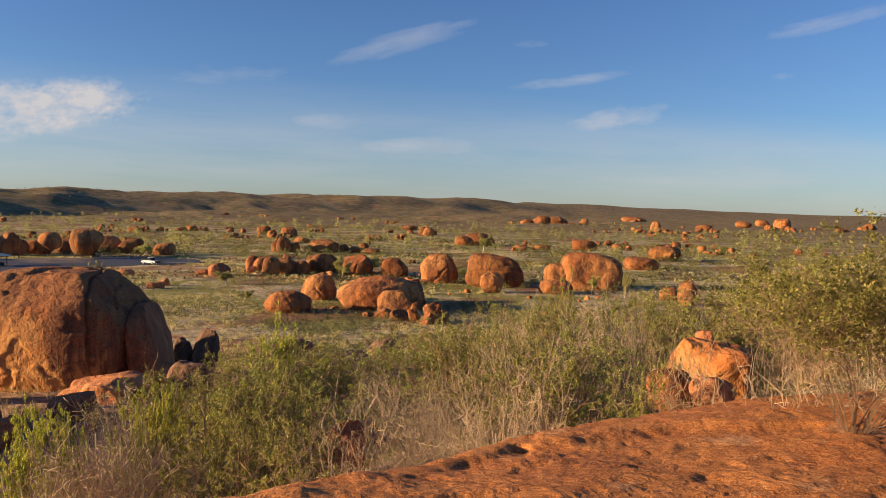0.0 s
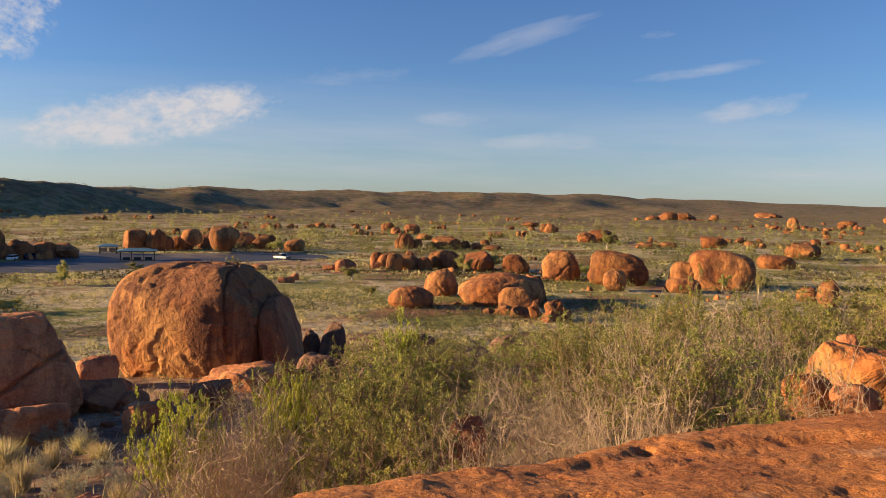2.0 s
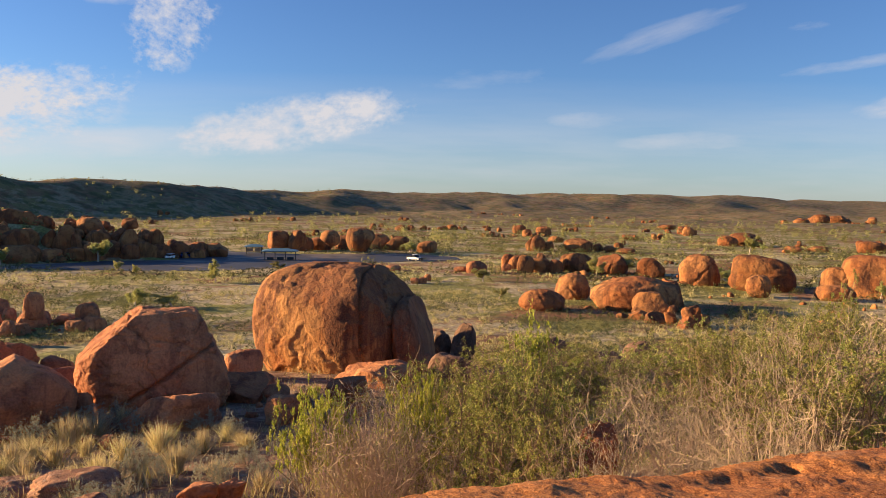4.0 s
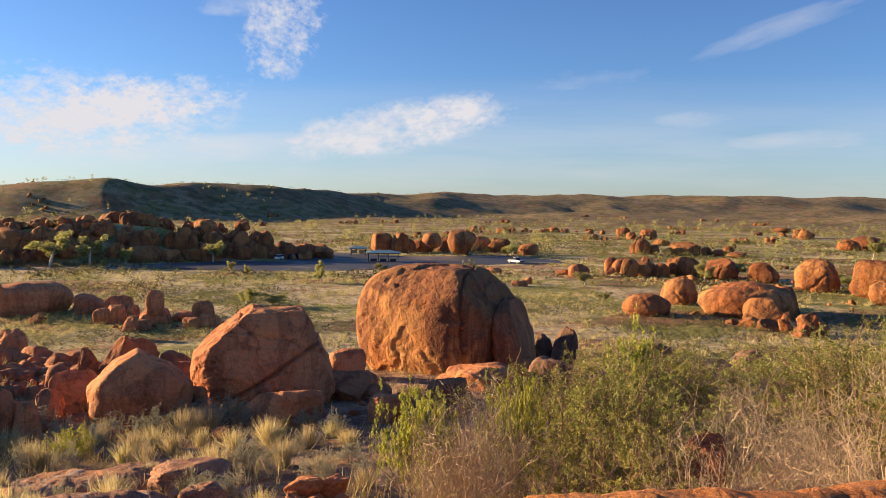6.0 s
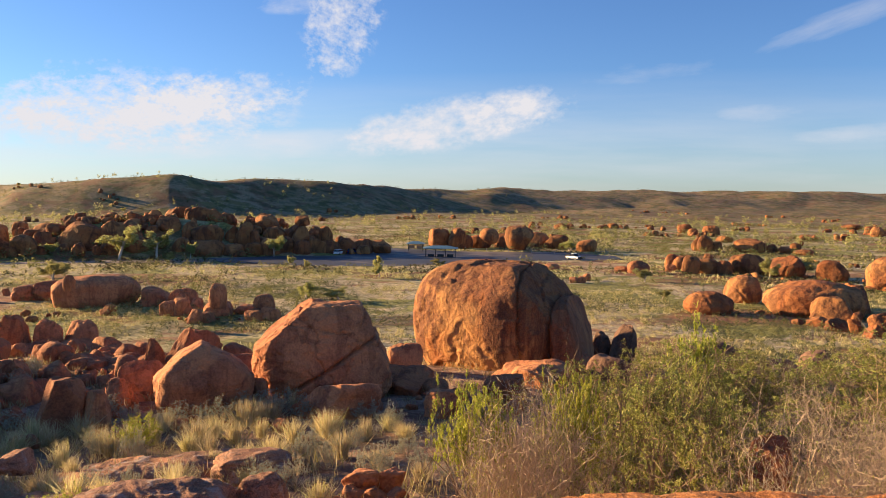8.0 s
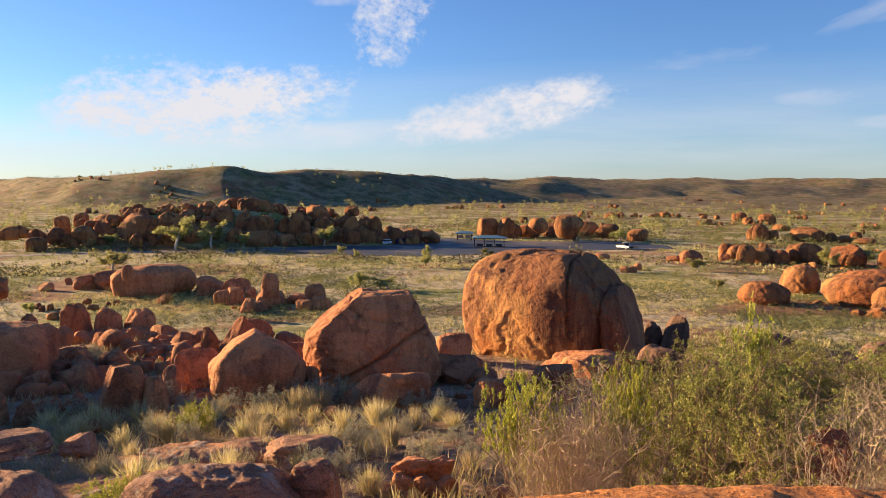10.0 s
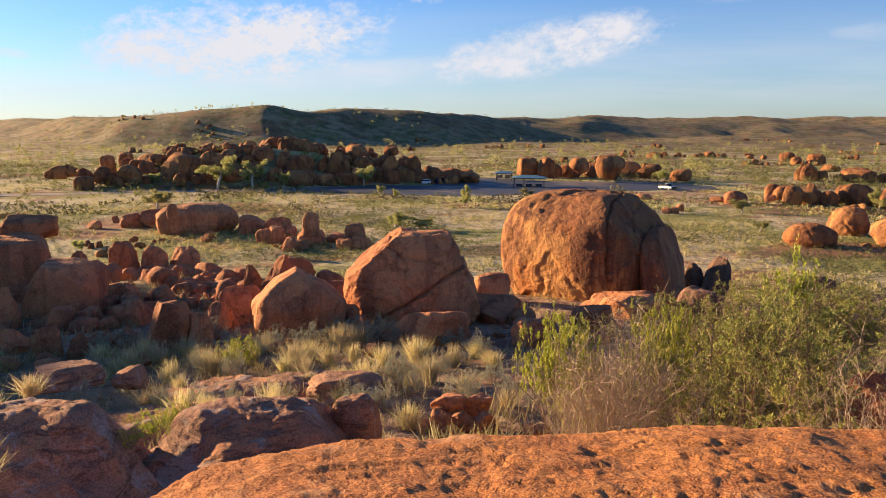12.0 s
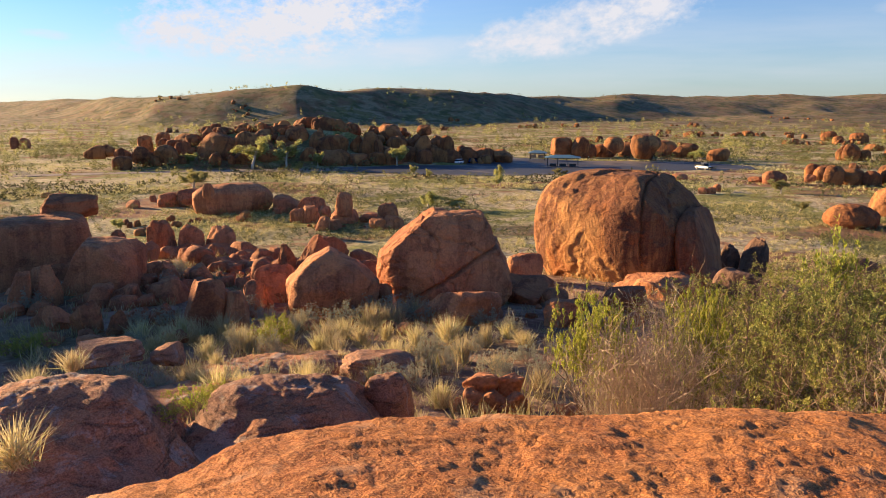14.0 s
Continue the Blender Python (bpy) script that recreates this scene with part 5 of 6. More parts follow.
boulder(-154.46, 185.20, 1.28, 4.90, 3.89, 7.05, 34, 829, 2.7, "heap")
boulder(-149.51, 183.56, 0.34, 4.81, 3.83, 8.16, 43, 390, 2.7, "heap")
boulder(-155.76, 172.74, -0.88, 5.73, 4.56, 6.22, 48, 563, 2.7, "heap")
boulder(-150.51, 174.42, -0.60, 5.69, 4.52, 5.05, 34, 973, 2.7, "heap")
boulder(-159.60, 164.59, -0.74, 5.63, 4.47, 4.64, 39, 687, 2.7, "heap")
boulder(-155.99, 168.02, -1.12, 5.64, 4.48, 6.31, 45, 838, 2.7, "heap")
boulder(-148.73, 178.84, -0.48, 5.75, 4.57, 5.47, 46, 792, 2.7, "heap")
boulder(-146.14, 182.38, -0.13, 5.78, 4.59, 4.55, 43, 937, 2.7, "heap")
boulder(-145.30, 188.97, -0.07, 6.76, 5.36, 4.75, 38, 27, 2.7, "heap")
boulder(-141.80, 192.99, -0.06, 6.78, 5.38, 4.52, 30, 712, 2.7, "heap")
boulder(-137.03, 196.17, -0.11, 6.06, 4.82, 4.26, 36, 500, 2.7, "heap")
boulder(-160.65, 159.80, -0.39, 3.91, 3.12, 2.02, 46, 263, 2.7, "heap")
boulder(-183.66, 143.31, -0.52, 7.06, 5.60, 6.43, 54, 142, 2.7, "heap")
boulder(-183.11, 149.73, -0.84, 8.06, 6.39, 7.51, 43, 81, 2.7, "heap")
boulder(-185.84, 135.98, -0.48, 5.32, 4.23, 4.70, 58, 535, 2.7, "heap")
boulder(-189.50, 146.18, 1.01, 6.23, 4.95, 7.77, 59, 304, 2.7, "heap")
boulder(-160.03, 186.22, 8.03, 4.79, 3.81, 3.28, 46, 847, 2.7, "heap")
boulder(-208.29, 135.02, 0.91, 14.62, 11.50, 7.38, 50, 982, 2.7, "heap", 14)
boulder(-197.48, 134.17, -4.12, 16.18, 12.70, 13.38, 57, 390, 2.7, "heap", 20)
boulder(-319.71, 128.33, -0.79, 3.42, 2.73, 5.71, 63, 318, 2.7, "row")
boulder(-316.95, 130.91, -0.74, 4.21, 3.35, 5.22, 66, 776, 2.7, "row")
boulder(-152.39, 66.24, -0.24, 2.39, 1.90, 1.24, 66, 989, 2.7, "row")
# the row behind the shelters
boulder(-136.87, 230.78, -0.96, 7.25, 5.76, 7.70, 38, 434, 2.7, "row_far")
boulder(-130.55, 232.16, -1.00, 7.01, 5.57, 8.08, 36, 116, 2.7, "row_far")
boulder(-128.91, 233.42, -0.72, 6.83, 5.42, 5.47, 22, 56, 2.7, "row_far")
boulder(-125.82, 240.34, -0.74, 9.13, 7.23, 5.34, 31, 609, 2.7, "row_far")
boulder(-120.07, 248.51, -0.76, 8.46, 6.71, 5.66, 29, 153, 2.7, "row_far")
boulder(-111.00, 255.87, -0.84, 8.50, 6.74, 6.38, 25, 559, 2.7, "row_far")
boulder(-103.07, 254.88, -0.77, 8.94, 7.08, 5.60, 22, 255, 2.7, "row_far")
boulder(-89.24, 247.76, -0.62, 7.16, 5.68, 4.49, 17, 36, 2.7, "row_far")
boulder(-114.28, 224.36, 2.65, 6.44, 5.11, 4.97, 21, 541, 2.7, "row_far")
boulder(-108.21, 233.89, 0.61, 9.76, 7.73, 7.66, 22, 419, 2.7, "row_far")
boulder(-53.39, 184.26, -0.78, 5.37, 4.26, 3.80, 19, 205, 2.7, "row")
boulder(-47.81, 192.62, -0.47, 2.73, 2.17, 2.37, 14, 247, 2.7, "row")
boulder(-73.89, 179.63, -0.34, 4.08, 3.25, 1.80, 21, 503, 2.7, "row")
boulder(-58.40, 154.51, -0.26, 1.90, 1.52, 1.53, 13, 431, 2.7, "row")
boulder(-57.11, 155.49, -0.29, 2.14, 1.71, 1.67, 19, 662, 2.7, "row")
boulder(-57.92, 185.62, -0.31, 3.57, 2.84, 1.61, 24, 850, 2.7, "row")
boulder(-57.68, 160.35, -0.30, 1.83, 1.46, 1.86, 15, 192, 2.7, "row")
# the groups of boulders on the open plain
boulder(-25.21, 125.43, -0.77, 7.59, 5.97, 4.36, 7, 105, 2.7, "plain")
boulder(-0.55, 180.14, -1.11, 8.84, 6.98, 8.00, 4, 490, 2.7, "plain")
boulder(11.79, 176.60, -1.28, 13.30, 10.42, 8.43, -9, 68, 2.7, "plain")
boulder(25.59, 173.08, -0.89, 6.52, 5.16, 6.55, -16, 562, 2.7, "plain")
boulder(-12.03, 192.13, -0.77, 6.88, 5.45, 5.53, 10, 819, 2.7, "plain")
boulder(59.69, 232.99, -0.72, 10.90, 8.61, 4.59, -7, 60, 2.7, "plain")
boulder(80.17, 279.91, -0.85, 11.81, 9.34, 5.97, -20, 549, 2.7, "plain")
boulder(45.76, 155.68, -0.46, 3.83, 3.05, 3.21, -19, 798, 2.7, "plain")
boulder(46.69, 147.10, -0.75, 3.70, 2.94, 5.82, -23, 108, 2.7, "plain")
boulder(-22.39, 143.53, -0.85, 6.76, 5.34, 5.69, 5, 965, 2.7, "plain", -14)
boulder(-10.61, 134.28, -1.41, 15.33, 10.44, 6.95, 11, 848, 2.7, "plain")
boulder(-6.01, 141.99, -2.15, 5.83, 4.61, 6.78, 5, 266, 2.7, "plain")
boulder(33.42, 174.13, -1.23, 14.03, 10.31, 9.42, -6, 198, 2.7, "block_far")
boulder(10.42, 161.93, -0.24, 4.74, 3.76, 4.59, -9, 296, 2.7, "plain")
boulder(23.81, 163.31, -0.47, 7.35, 5.80, 3.46, -6, 749, 2.7, "plain")
boulder(-7.56, 127.10, -0.51, 6.43, 5.07, 4.34, 11, 868, 2.7, "split_far")
boulder(-9.27, 122.72, -0.33, 4.23, 3.35, 1.70, 10, 88, 2.7, "shard")
boulder(-6.36, 120.06, -0.34, 3.70, 2.94, 1.95, 9, 345, 2.7, "shard")
boulder(-4.52, 124.73, -0.31, 1.83, 1.46, 2.54, 5, 518, 2.7, "shard")
boulder(-11.63, 122.40, -0.18, 2.15, 1.71, 1.00, 1, 253, 2.7, "shard")
boulder(-2.23, 116.62, -0.43, 2.23, 1.11, 3.98, 1, 91, 2.7, "shard", 24)
boulder(-0.64, 116.94, -0.42, 2.84, 1.41, 3.81, 7, 837, 2.7, "shard", -20)
boulder(-2.07, 115.31, -0.32, 2.63, 2.09, 2.25, 7, 560, 2.7, "shard", 10)
boulder(0.17, 118.38, -0.31, 2.26, 1.80, 2.31, 5, 7, 2.7, "shard")
boulder(-3.84, 118.57, -0.27, 1.92, 0.96, 2.41, 8, 586, 2.7, "shard", -15)
boulder(-50.03, 204.28, -0.56, 4.36, 3.47, 4.20, 17, 319, 2.7, "plain")
boulder(-46.97, 199.88, -0.55, 4.42, 3.51, 4.11, 19, 520, 2.7, "plain")
boulder(-39.56, 192.75, -0.66, 6.92, 5.48, 4.44, 7, 433, 2.7, "plain")
boulder(-35.38, 193.05, -0.53, 4.17, 3.32, 3.97, 12, 441, 2.7, "plain")
boulder(-31.05, 198.84, -0.85, 9.21, 7.27, 5.73, 8, 238, 2.7, "plain")
boulder(-22.35, 197.97, -0.85, 9.51, 7.51, 5.70, 3, 832, 2.7, "plain")
boulder(-42.43, 188.21, -0.59, 4.44, 3.53, 5.17, 17, 83, 2.7, "plain", 16)
boulder(-39.30, 194.70, 2.66, 2.24, 1.78, 2.14, 4, 641, 2.7, "plain")
boulder(-59.95, 277.25, -0.84, 4.16, 3.32, 5.84, 20, 531, 2.7, "plain")
boulder(-56.66, 275.58, -0.95, 5.53, 4.40, 6.50, 12, 482, 2.7, "plain")
boulder(-53.91, 279.63, -0.60, 4.22, 3.36, 4.01, 14, 148, 2.7, "plain")
boulder(-62.06, 339.00, -0.55, 7.32, 5.82, 3.42, 18, 200, 2.7, "plain")
boulder(-43.29, 282.41, -0.94, 11.23, 8.89, 5.71, 2, 935, 2.7, "plain")
boulder(-96.10, 415.16, -0.82, 7.69, 6.12, 5.59, 8, 647, 2.7, "plain")
boulder(-85.02, 384.39, -0.65, 4.94, 3.94, 4.53, 12, 188, 2.7, "plain")
boulder(-77.49, 389.62, -0.92, 8.10, 6.44, 6.23, 9, 764, 2.7, "plain")
boulder(-39.80, 284.79, -0.40, 2.89, 2.30, 2.64, 9, 649, 2.7, "plain")
boulder(-36.65, 286.26, -0.51, 3.74, 2.98, 3.38, 8, 926, 2.7, "plain")
boulder(-32.39, 284.79, -0.43, 4.76, 3.79, 2.64, 4, 859, 2.7, "plain")
boulder(-29.81, 288.97, -0.58, 3.79, 3.02, 3.90, -1, 234, 2.7, "plain")
boulder(-32.80, 336.59, -0.37, 2.45, 1.96, 2.55, 2, 596, 2.7, "plain")
boulder(-26.30, 280.94, -0.40, 6.55, 5.21, 2.13, 7, 243, 2.7, "plain")
boulder(-8.79, 451.50, -0.87, 6.60, 5.26, 6.07, -5, 957, 2.7, "plain")
boulder(9.36, 352.78, -0.83, 9.02, 7.17, 5.34, -7, 470, 2.7, "plain")
boulder(16.90, 362.52, -1.07, 13.76, 10.89, 6.71, -10, 365, 2.7, "plain")
boulder(32.14, 318.35, -0.52, 8.34, 6.62, 2.95, -3, 917, 2.7, "plain")
boulder(42.50, 330.23, -0.47, 7.18, 5.71, 2.78, 0, 292, 2.7, "plain")
boulder(61.14, 334.44, -0.86, 10.58, 8.39, 5.35, -7, 982, 2.7, "plain")
boulder(-23.68, 397.56, -0.47, 2.90, 2.32, 3.34, 1, 330, 2.7, "plain")
boulder(-20.31, 399.73, -0.49, 4.08, 3.26, 3.36, -0, 989, 2.7, "plain")
boulder(-34.37, 393.49, -0.41, 8.60, 6.84, 2.32, -1, 667, 2.7, "plain")
boulder(-25.31, 568.88, -0.55, 13.28, 10.56, 3.34, 1, 965, 2.7, "plain")
boulder(109.00, 853.83, -1.98, 18.54, 14.74, 11.21, -1, 696, 2.7, "plain")
boulder(128.74, 873.63, -1.78, 21.44, 17.04, 9.94, -3, 300, 2.7, "plain")
boulder(90.12, 834.84, -1.07, 15.75, 12.53, 5.85, -4, 915, 2.7, "plain")
boulder(176.93, 645.74, -1.95, 9.09, 7.24, 11.31, -16, 139, 2.7, "plain")
boulder(171.56, 940.72, -1.29, 9.45, 7.54, 7.41, -14, 613, 2.7, "plain")
boulder(287.37, 1171.02, -1.70, 38.99, 30.91, 9.22, -6, 339, 2.7, "plain")
boulder(426.50, 1037.14, -1.90, 18.89, 15.04, 10.89, -21, 372, 2.7, "plain")
boulder(416.18, 951.86, -2.46, 20.36, 16.20, 14.15, -31, 173, 2.7, "plain")
boulder(373.47, 965.47, -1.50, 19.70, 15.68, 8.45, -23, 823, 2.7, "plain")
boulder(250.76, 744.81, -1.19, 16.48, 13.11, 6.52, -21, 297, 2.7, "plain")
boulder(155.86, 618.20, -0.70, 8.75, 6.97, 3.79, -13, 449, 2.7, "plain")
boulder_cluster(-104.0, 368.2, 5.8, 3.8, 164)
boulder_cluster(-99.5, 370.8, 7.1, 3.8, 165)
boulder_cluster(-92.9, 370.0, 5.3, 4.4, 166)
boulder_cluster(-88.7, 376.1, 5.0, 6.5, 167)
boulder_cluster(-83.2, 380.0, 7.3, 4.3, 168)
boulder_cluster(-76.8, 383.8, 8.7, 4.9, 169)
boulder_cluster(-24.8, 572.0, 12.6, 3.9, 170)
boulder_cluster(-9.3, 470.5, 9.3, 5.1, 171)
boulder_cluster(-22.6, 390.7, 4.8, 3.5, 172)
boulder_cluster(-33.8, 381.6, 7.5, 2.8, 173)
boulder_cluster(-76.1, 471.8, 10.3, 3.5, 174)
boulder_cluster(-164.8, 418.4, 13.4, 3.9, 175)
boulder_cluster(-158.9, 433.0, 8.0, 3.2, 176)
boulder_cluster(-147.1, 442.6, 12.4, 3.7, 177)
boulder_cluster(-139.0, 446.3, 5.2, 3.7, 178)
boulder_cluster(-176.8, 407.9, 5.5, 4.4, 179)
boulder_cluster(-182.6, 405.3, 9.1, 5.2, 180)
boulder_cluster(-172.4, 410.6, 4.7, 3.6, 181)
boulder_cluster(-5.9, 860.8, 10.2, 5.1, 182)
boulder_cluster(116.3, 915.6, 17.9, 8.5, 211)
boulder_cluster(139.6, 940.9, 26.1, 8.8, 212)
boulder_cluster(186.8, 679.5, 9.7, 9.7, 213)
boulder_cluster(90.4, 872.0, 27.7, 6.0, 214)
boulder_cluster(274.2, 1106.1, 38.0, 8.1, 215)
boulder_cluster(337.3, 812.1, 19.2, 11.2, 216)
boulder_cluster(365.4, 831.4, 15.0, 11.0, 217)
boulder_cluster(422.0, 872.5, 11.6, 8.6, 218)
boulder_cluster(225.5, 669.4, 19.3, 4.6, 219)
boulder_cluster(417.9, 809.6, 21.9, 8.0, 220)
boulder_cluster(521.8, 947.9, 25.3, 9.3, 221)
boulder_cluster(173.0, 952.5, 14.7, 6.5, 222)
boulder_cluster(365.4, 806.6, 12.6, 8.7, 223)
# a tor out of view beyond the terrace, added to cast its shade
boulder(-53, -2.0, 3.6, 9, 19, 18.6, 5, 302, 2.8, "west")
# bushes on the slope below the outcrop
green_bush(-4.88, 22.97, 11.91, 2.14, 3.20, 243)
green_bush(-4.02, 22.53, 11.96, 2.29, 3.95, 313)
dry_bush(-3.36, 23.45, 11.90, 1.84, 3.20, 167)
green_bush(-1.76, 22.34, 12.00, 2.33, 3.60, 219)
dry_bush(-0.39, 22.76, 11.97, 2.43, 3.26, 59)
green_bush(0.66, 22.62, 11.98, 2.94, 4.13, 187)
green_bush(1.97, 22.46, 11.99, 3.50, 3.83, 64)
green_bush(3.42, 22.21, 11.99, 3.82, 3.26, 277)
green_bush(4.02, 23.04, 11.92, 4.13, 3.04, 106)
green_bush(5.48, 22.13, 11.97, 4.03, 3.41, 329)
green_bush(6.49, 22.83, 11.89, 3.85, 4.09, 51)
green_bush(7.98, 21.39, 11.96, 4.28, 4.06, 142)
green_bush(8.79, 21.75, 11.91, 4.09, 3.75, 121)
dry_bush(-6.06, 14.64, 12.57, 2.04, 3.19, 85)
green_bush(-5.41, 15.81, 12.48, 2.20, 3.12, 210)
green_bush(-4.32, 15.73, 12.52, 2.55, 3.02, 222)
green_bush(-3.62, 16.10, 12.51, 2.73, 3.15, 1)
green_bush(-3.21, 16.50, 12.51, 2.40, 2.86, 336)
green_bush(-2.53, 16.69, 12.58, 2.42, 2.71, 301)
dry_bush(-1.39, 16.94, 12.71, 2.25, 3.38, 102)
green_bush(-0.78, 16.48, 12.89, 2.15, 3.46, 269)
green_bush(0.08, 16.90, 12.83, 2.70, 3.14, 130)
green_bush(0.87, 15.86, 13.10, 2.80, 3.46, 123)
green_bush(1.53, 16.86, 12.82, 3.17, 2.59, 349)
dry_bush(2.27, 15.93, 13.05, 3.19, 3.53, 257)
dry_bush(3.36, 16.49, 12.85, 3.68, 3.39, 83)
green_bush(4.35, 16.63, 12.75, 3.69, 3.33, 95)
dry_bush(4.78, 16.12, 12.85, 3.38, 2.86, 136)
green_bush(5.76, 16.12, 12.77, 3.83, 2.96, 158)
green_bush(6.64, 15.55, 12.82, 3.79, 3.43, 115)
dry_bush(7.16, 15.15, 12.87, 4.02, 2.61, 286)
dry_bush(8.13, 14.34, 12.94, 3.98, 3.49, 225)
green_bush(-2.94, 11.46, 12.99, 2.67, 2.30, 85)
green_bush(-2.62, 11.91, 12.96, 2.56, 2.41, 13)
green_bush(-2.05, 12.46, 13.07, 2.11, 2.66, 344)
dry_bush(-1.16, 11.50, 13.49, 2.03, 3.00, 241)
dry_bush(-0.35, 12.37, 13.59, 2.05, 3.03, 282)
dry_bush(0.18, 11.56, 13.75, 2.01, 2.60, 38)
green_bush(1.26, 11.89, 13.66, 2.69, 2.89, 272)
dry_bush(1.66, 12.32, 13.61, 2.67, 3.07, 133)
green_bush(2.53, 12.45, 13.58, 2.69, 3.01, 167)
green_bush(-2.00, 7.91, 13.81, 2.16, 1.84, 90)
green_bush(-2.01, 9.48, 13.51, 1.87, 2.02, 30)
dry_bush(-1.09, 8.08, 14.00, 1.80, 1.99, 231)
dry_bush(-0.55, 8.09, 14.16, 1.75, 1.79, 193)
dry_bush(-0.00, 9.58, 14.19, 1.52, 2.01, 85)
dry_bush(0.56, 9.52, 14.20, 1.60, 2.40, 93)
dry_bush(0.88, 8.58, 14.34, 1.98, 2.26, 264)
bright_bush(-4.92, 9.30, 13.29, 2.35, 1.75, 212)
bright_bush(-4.45, 9.15, 13.36, 1.90, 1.25, 117)
dry_bush(-4.00, 8.73, 13.49, 2.31, 2.29, 80)
dry_bush(-3.98, 8.30, 13.58, 2.04, 2.03, 70)
bright_bush(-3.78, 10.15, 13.22, 2.55, 1.40, 227)
green_bush(-3.03, 9.32, 13.45, 2.29, 2.03, 325)
dry_bush(-3.30, 8.37, 13.62, 2.05, 2.03, 185)
dry_bush(-3.55, 8.27, 13.62, 2.36, 2.16, 191)
green_bush(-3.65, 11.95, 12.90, 2.56, 2.70, 281)
# the wide bush at the rim
wide_bush(3.45, 6.32, 16.15, 1.55, 3.24, 40)
wide_bush(3.90, 5.57, 16.20, 1.56, 3.10, 160)
wide_bush(3.72, 7.76, 16.25, 1.24, 2.70, 250)
dry_bush(3.40, 8.87, 14.21, 2.54, 2.70, 262)
dry_bush(2.87, 8.74, 14.28, 2.23, 1.76, 37)
green_bush(2.65, 9.23, 14.19, 2.19, 1.76, 333)
dry_bush(4.17, 7.52, 14.34, 2.68, 2.97, 142)
# saplings
sapling(-4.22, 20.57, 12.11, 3.09, 1.76, 284)
sapling(4.69, 29.63, 11.30, 3.76, 1.76, 121)
# small shrubs and tussocks on the terrace
tussock(-10.14, 13.96, 12.45, 0.60, 0.60, 311)
tussock(-11.44, 14.22, 12.35, 0.56, 0.67, 86)
tussock(-12.50, 12.25, 12.42, 0.64, 0.54, 201)
tussock(-13.04, 11.68, 12.42, 0.70, 0.77, 3)
tussock(-14.47, 10.28, 12.40, 0.71, 0.65, 273)
tussock(-16.07, 10.13, 12.29, 0.62, 0.97, 147)
tussock(-10.74, 11.52, 12.60, 0.58, 0.69, 344)
tussock(-10.87, 9.21, 12.75, 0.57, 0.62, 338)
tussock(-7.25, 11.69, 12.79, 0.45, 0.60, 158)
tussock(-7.79, 9.45, 12.95, 0.58, 0.54, 333)
tussock(-13.90, 15.74, 12.13, 0.61, 0.61, 252)
tussock(-15.11, 5.97, 12.55, 0.59, 0.71, 307)
tussock(-16.56, 7.66, 12.35, 0.40, 0.67, 343)
tussock(-16.14, 9.05, 12.33, 0.47, 0.68, 133)
tussock(-12.80, 7.83, 12.67, 0.44, 0.55, 86)
tussock(-9.52, 14.68, 12.42, 0.38, 0.64, 18)
tussock(-8.63, 12.27, 12.67, 0.44, 0.55, 25)
tussock(-14.01, 11.30, 12.37, 0.66, 0.66, 288)
tussock(-13.31, 12.48, 12.35, 0.60, 0.67, 173)
tussock(-10.28, 15.08, 12.35, 0.47, 0.67, 214)
tussock(-12.42, 13.03, 12.37, 0.53, 0.53, 320)
tussock(-11.73, 4.31, 12.92, 0.68, 1.00, 273)
tussock(-16.16, 9.50, 12.31, 0.55, 0.68, 188)
tussock(-17.56, 9.57, 12.21, 0.58, 0.66, 15)
tussock(-9.73, 7.45, 12.95, 0.40, 0.36, 74)
tussock(-7.34, 9.49, 12.97, 0.31, 0.35, 173)
tussock(-6.59, 10.03, 12.97, 0.35, 0.35, 354)
terrace_shrub(-7.90, 4.91, 14.22, 0.48, 0.65, 271)
terrace_shrub(-7.79, 4.51, 14.33, 0.26, 0.46, 169)
tussock(-8.30, 7.06, 13.83, 0.48, 0.44, 88)
tussock(-7.95, 6.06, 13.77, 0.37, 0.37, 157)
tussock(-7.43, 2.69, 14.63, 0.49, 0.75, 115)
tussock(-9.67, 3.82, 14.45, 0.38, 0.46, 26)
tussock(-11.50, 5.14, 13.98, 0.37, 0.55, 23)
tussock(-9.29, 6.61, 13.81, 0.29, 0.42, 154)
terrace_shrub(-13.58, 10.63, 12.45, 0.95, 1.32, 64)
terrace_shrub(-10.66, 7.00, 12.90, 0.65, 0.56, 352)
terrace_shrub(-11.24, 6.53, 12.87, 0.43, 0.66, 200)
terrace_shrub(-7.91, 9.68, 12.92, 0.37, 0.46, 156)
terrace_shrub(-18.11, 7.23, 12.25, 0.57, 1.28, 317)
terrace_shrub(-18.28, 6.80, 12.25, 0.50, 1.00, 279)
grey_shrub(-13.80, 14.82, 12.19, 0.67, 1.33, 112)
grey_shrub(-14.88, 14.82, 12.13, 0.61, 1.07, 334)
grey_shrub(-12.95, 15.24, 12.21, 0.58, 0.88, 203)
grey_shrub(-9.73, 12.38, 12.60, 0.46, 0.81, 0)
grey_shrub(-8.90, 10.15, 12.82, 0.59, 0.69, 27)
grey_shrub(-8.53, 9.14, 12.92, 0.64, 0.55, 249)
grey_shrub(-9.36, 9.73, 12.82, 0.49, 0.59, 89)
grey_shrub(-9.79, 11.70, 12.65, 0.50, 0.78, 51)
grey_shrub(-11.47, 15.77, 12.25, 0.50, 0.85, 312)
grey_shrub(-14.22, 13.34, 12.25, 0.64, 0.85, 183)
grey_shrub(-10.05, 13.40, 12.50, 0.43, 0.61, 261)
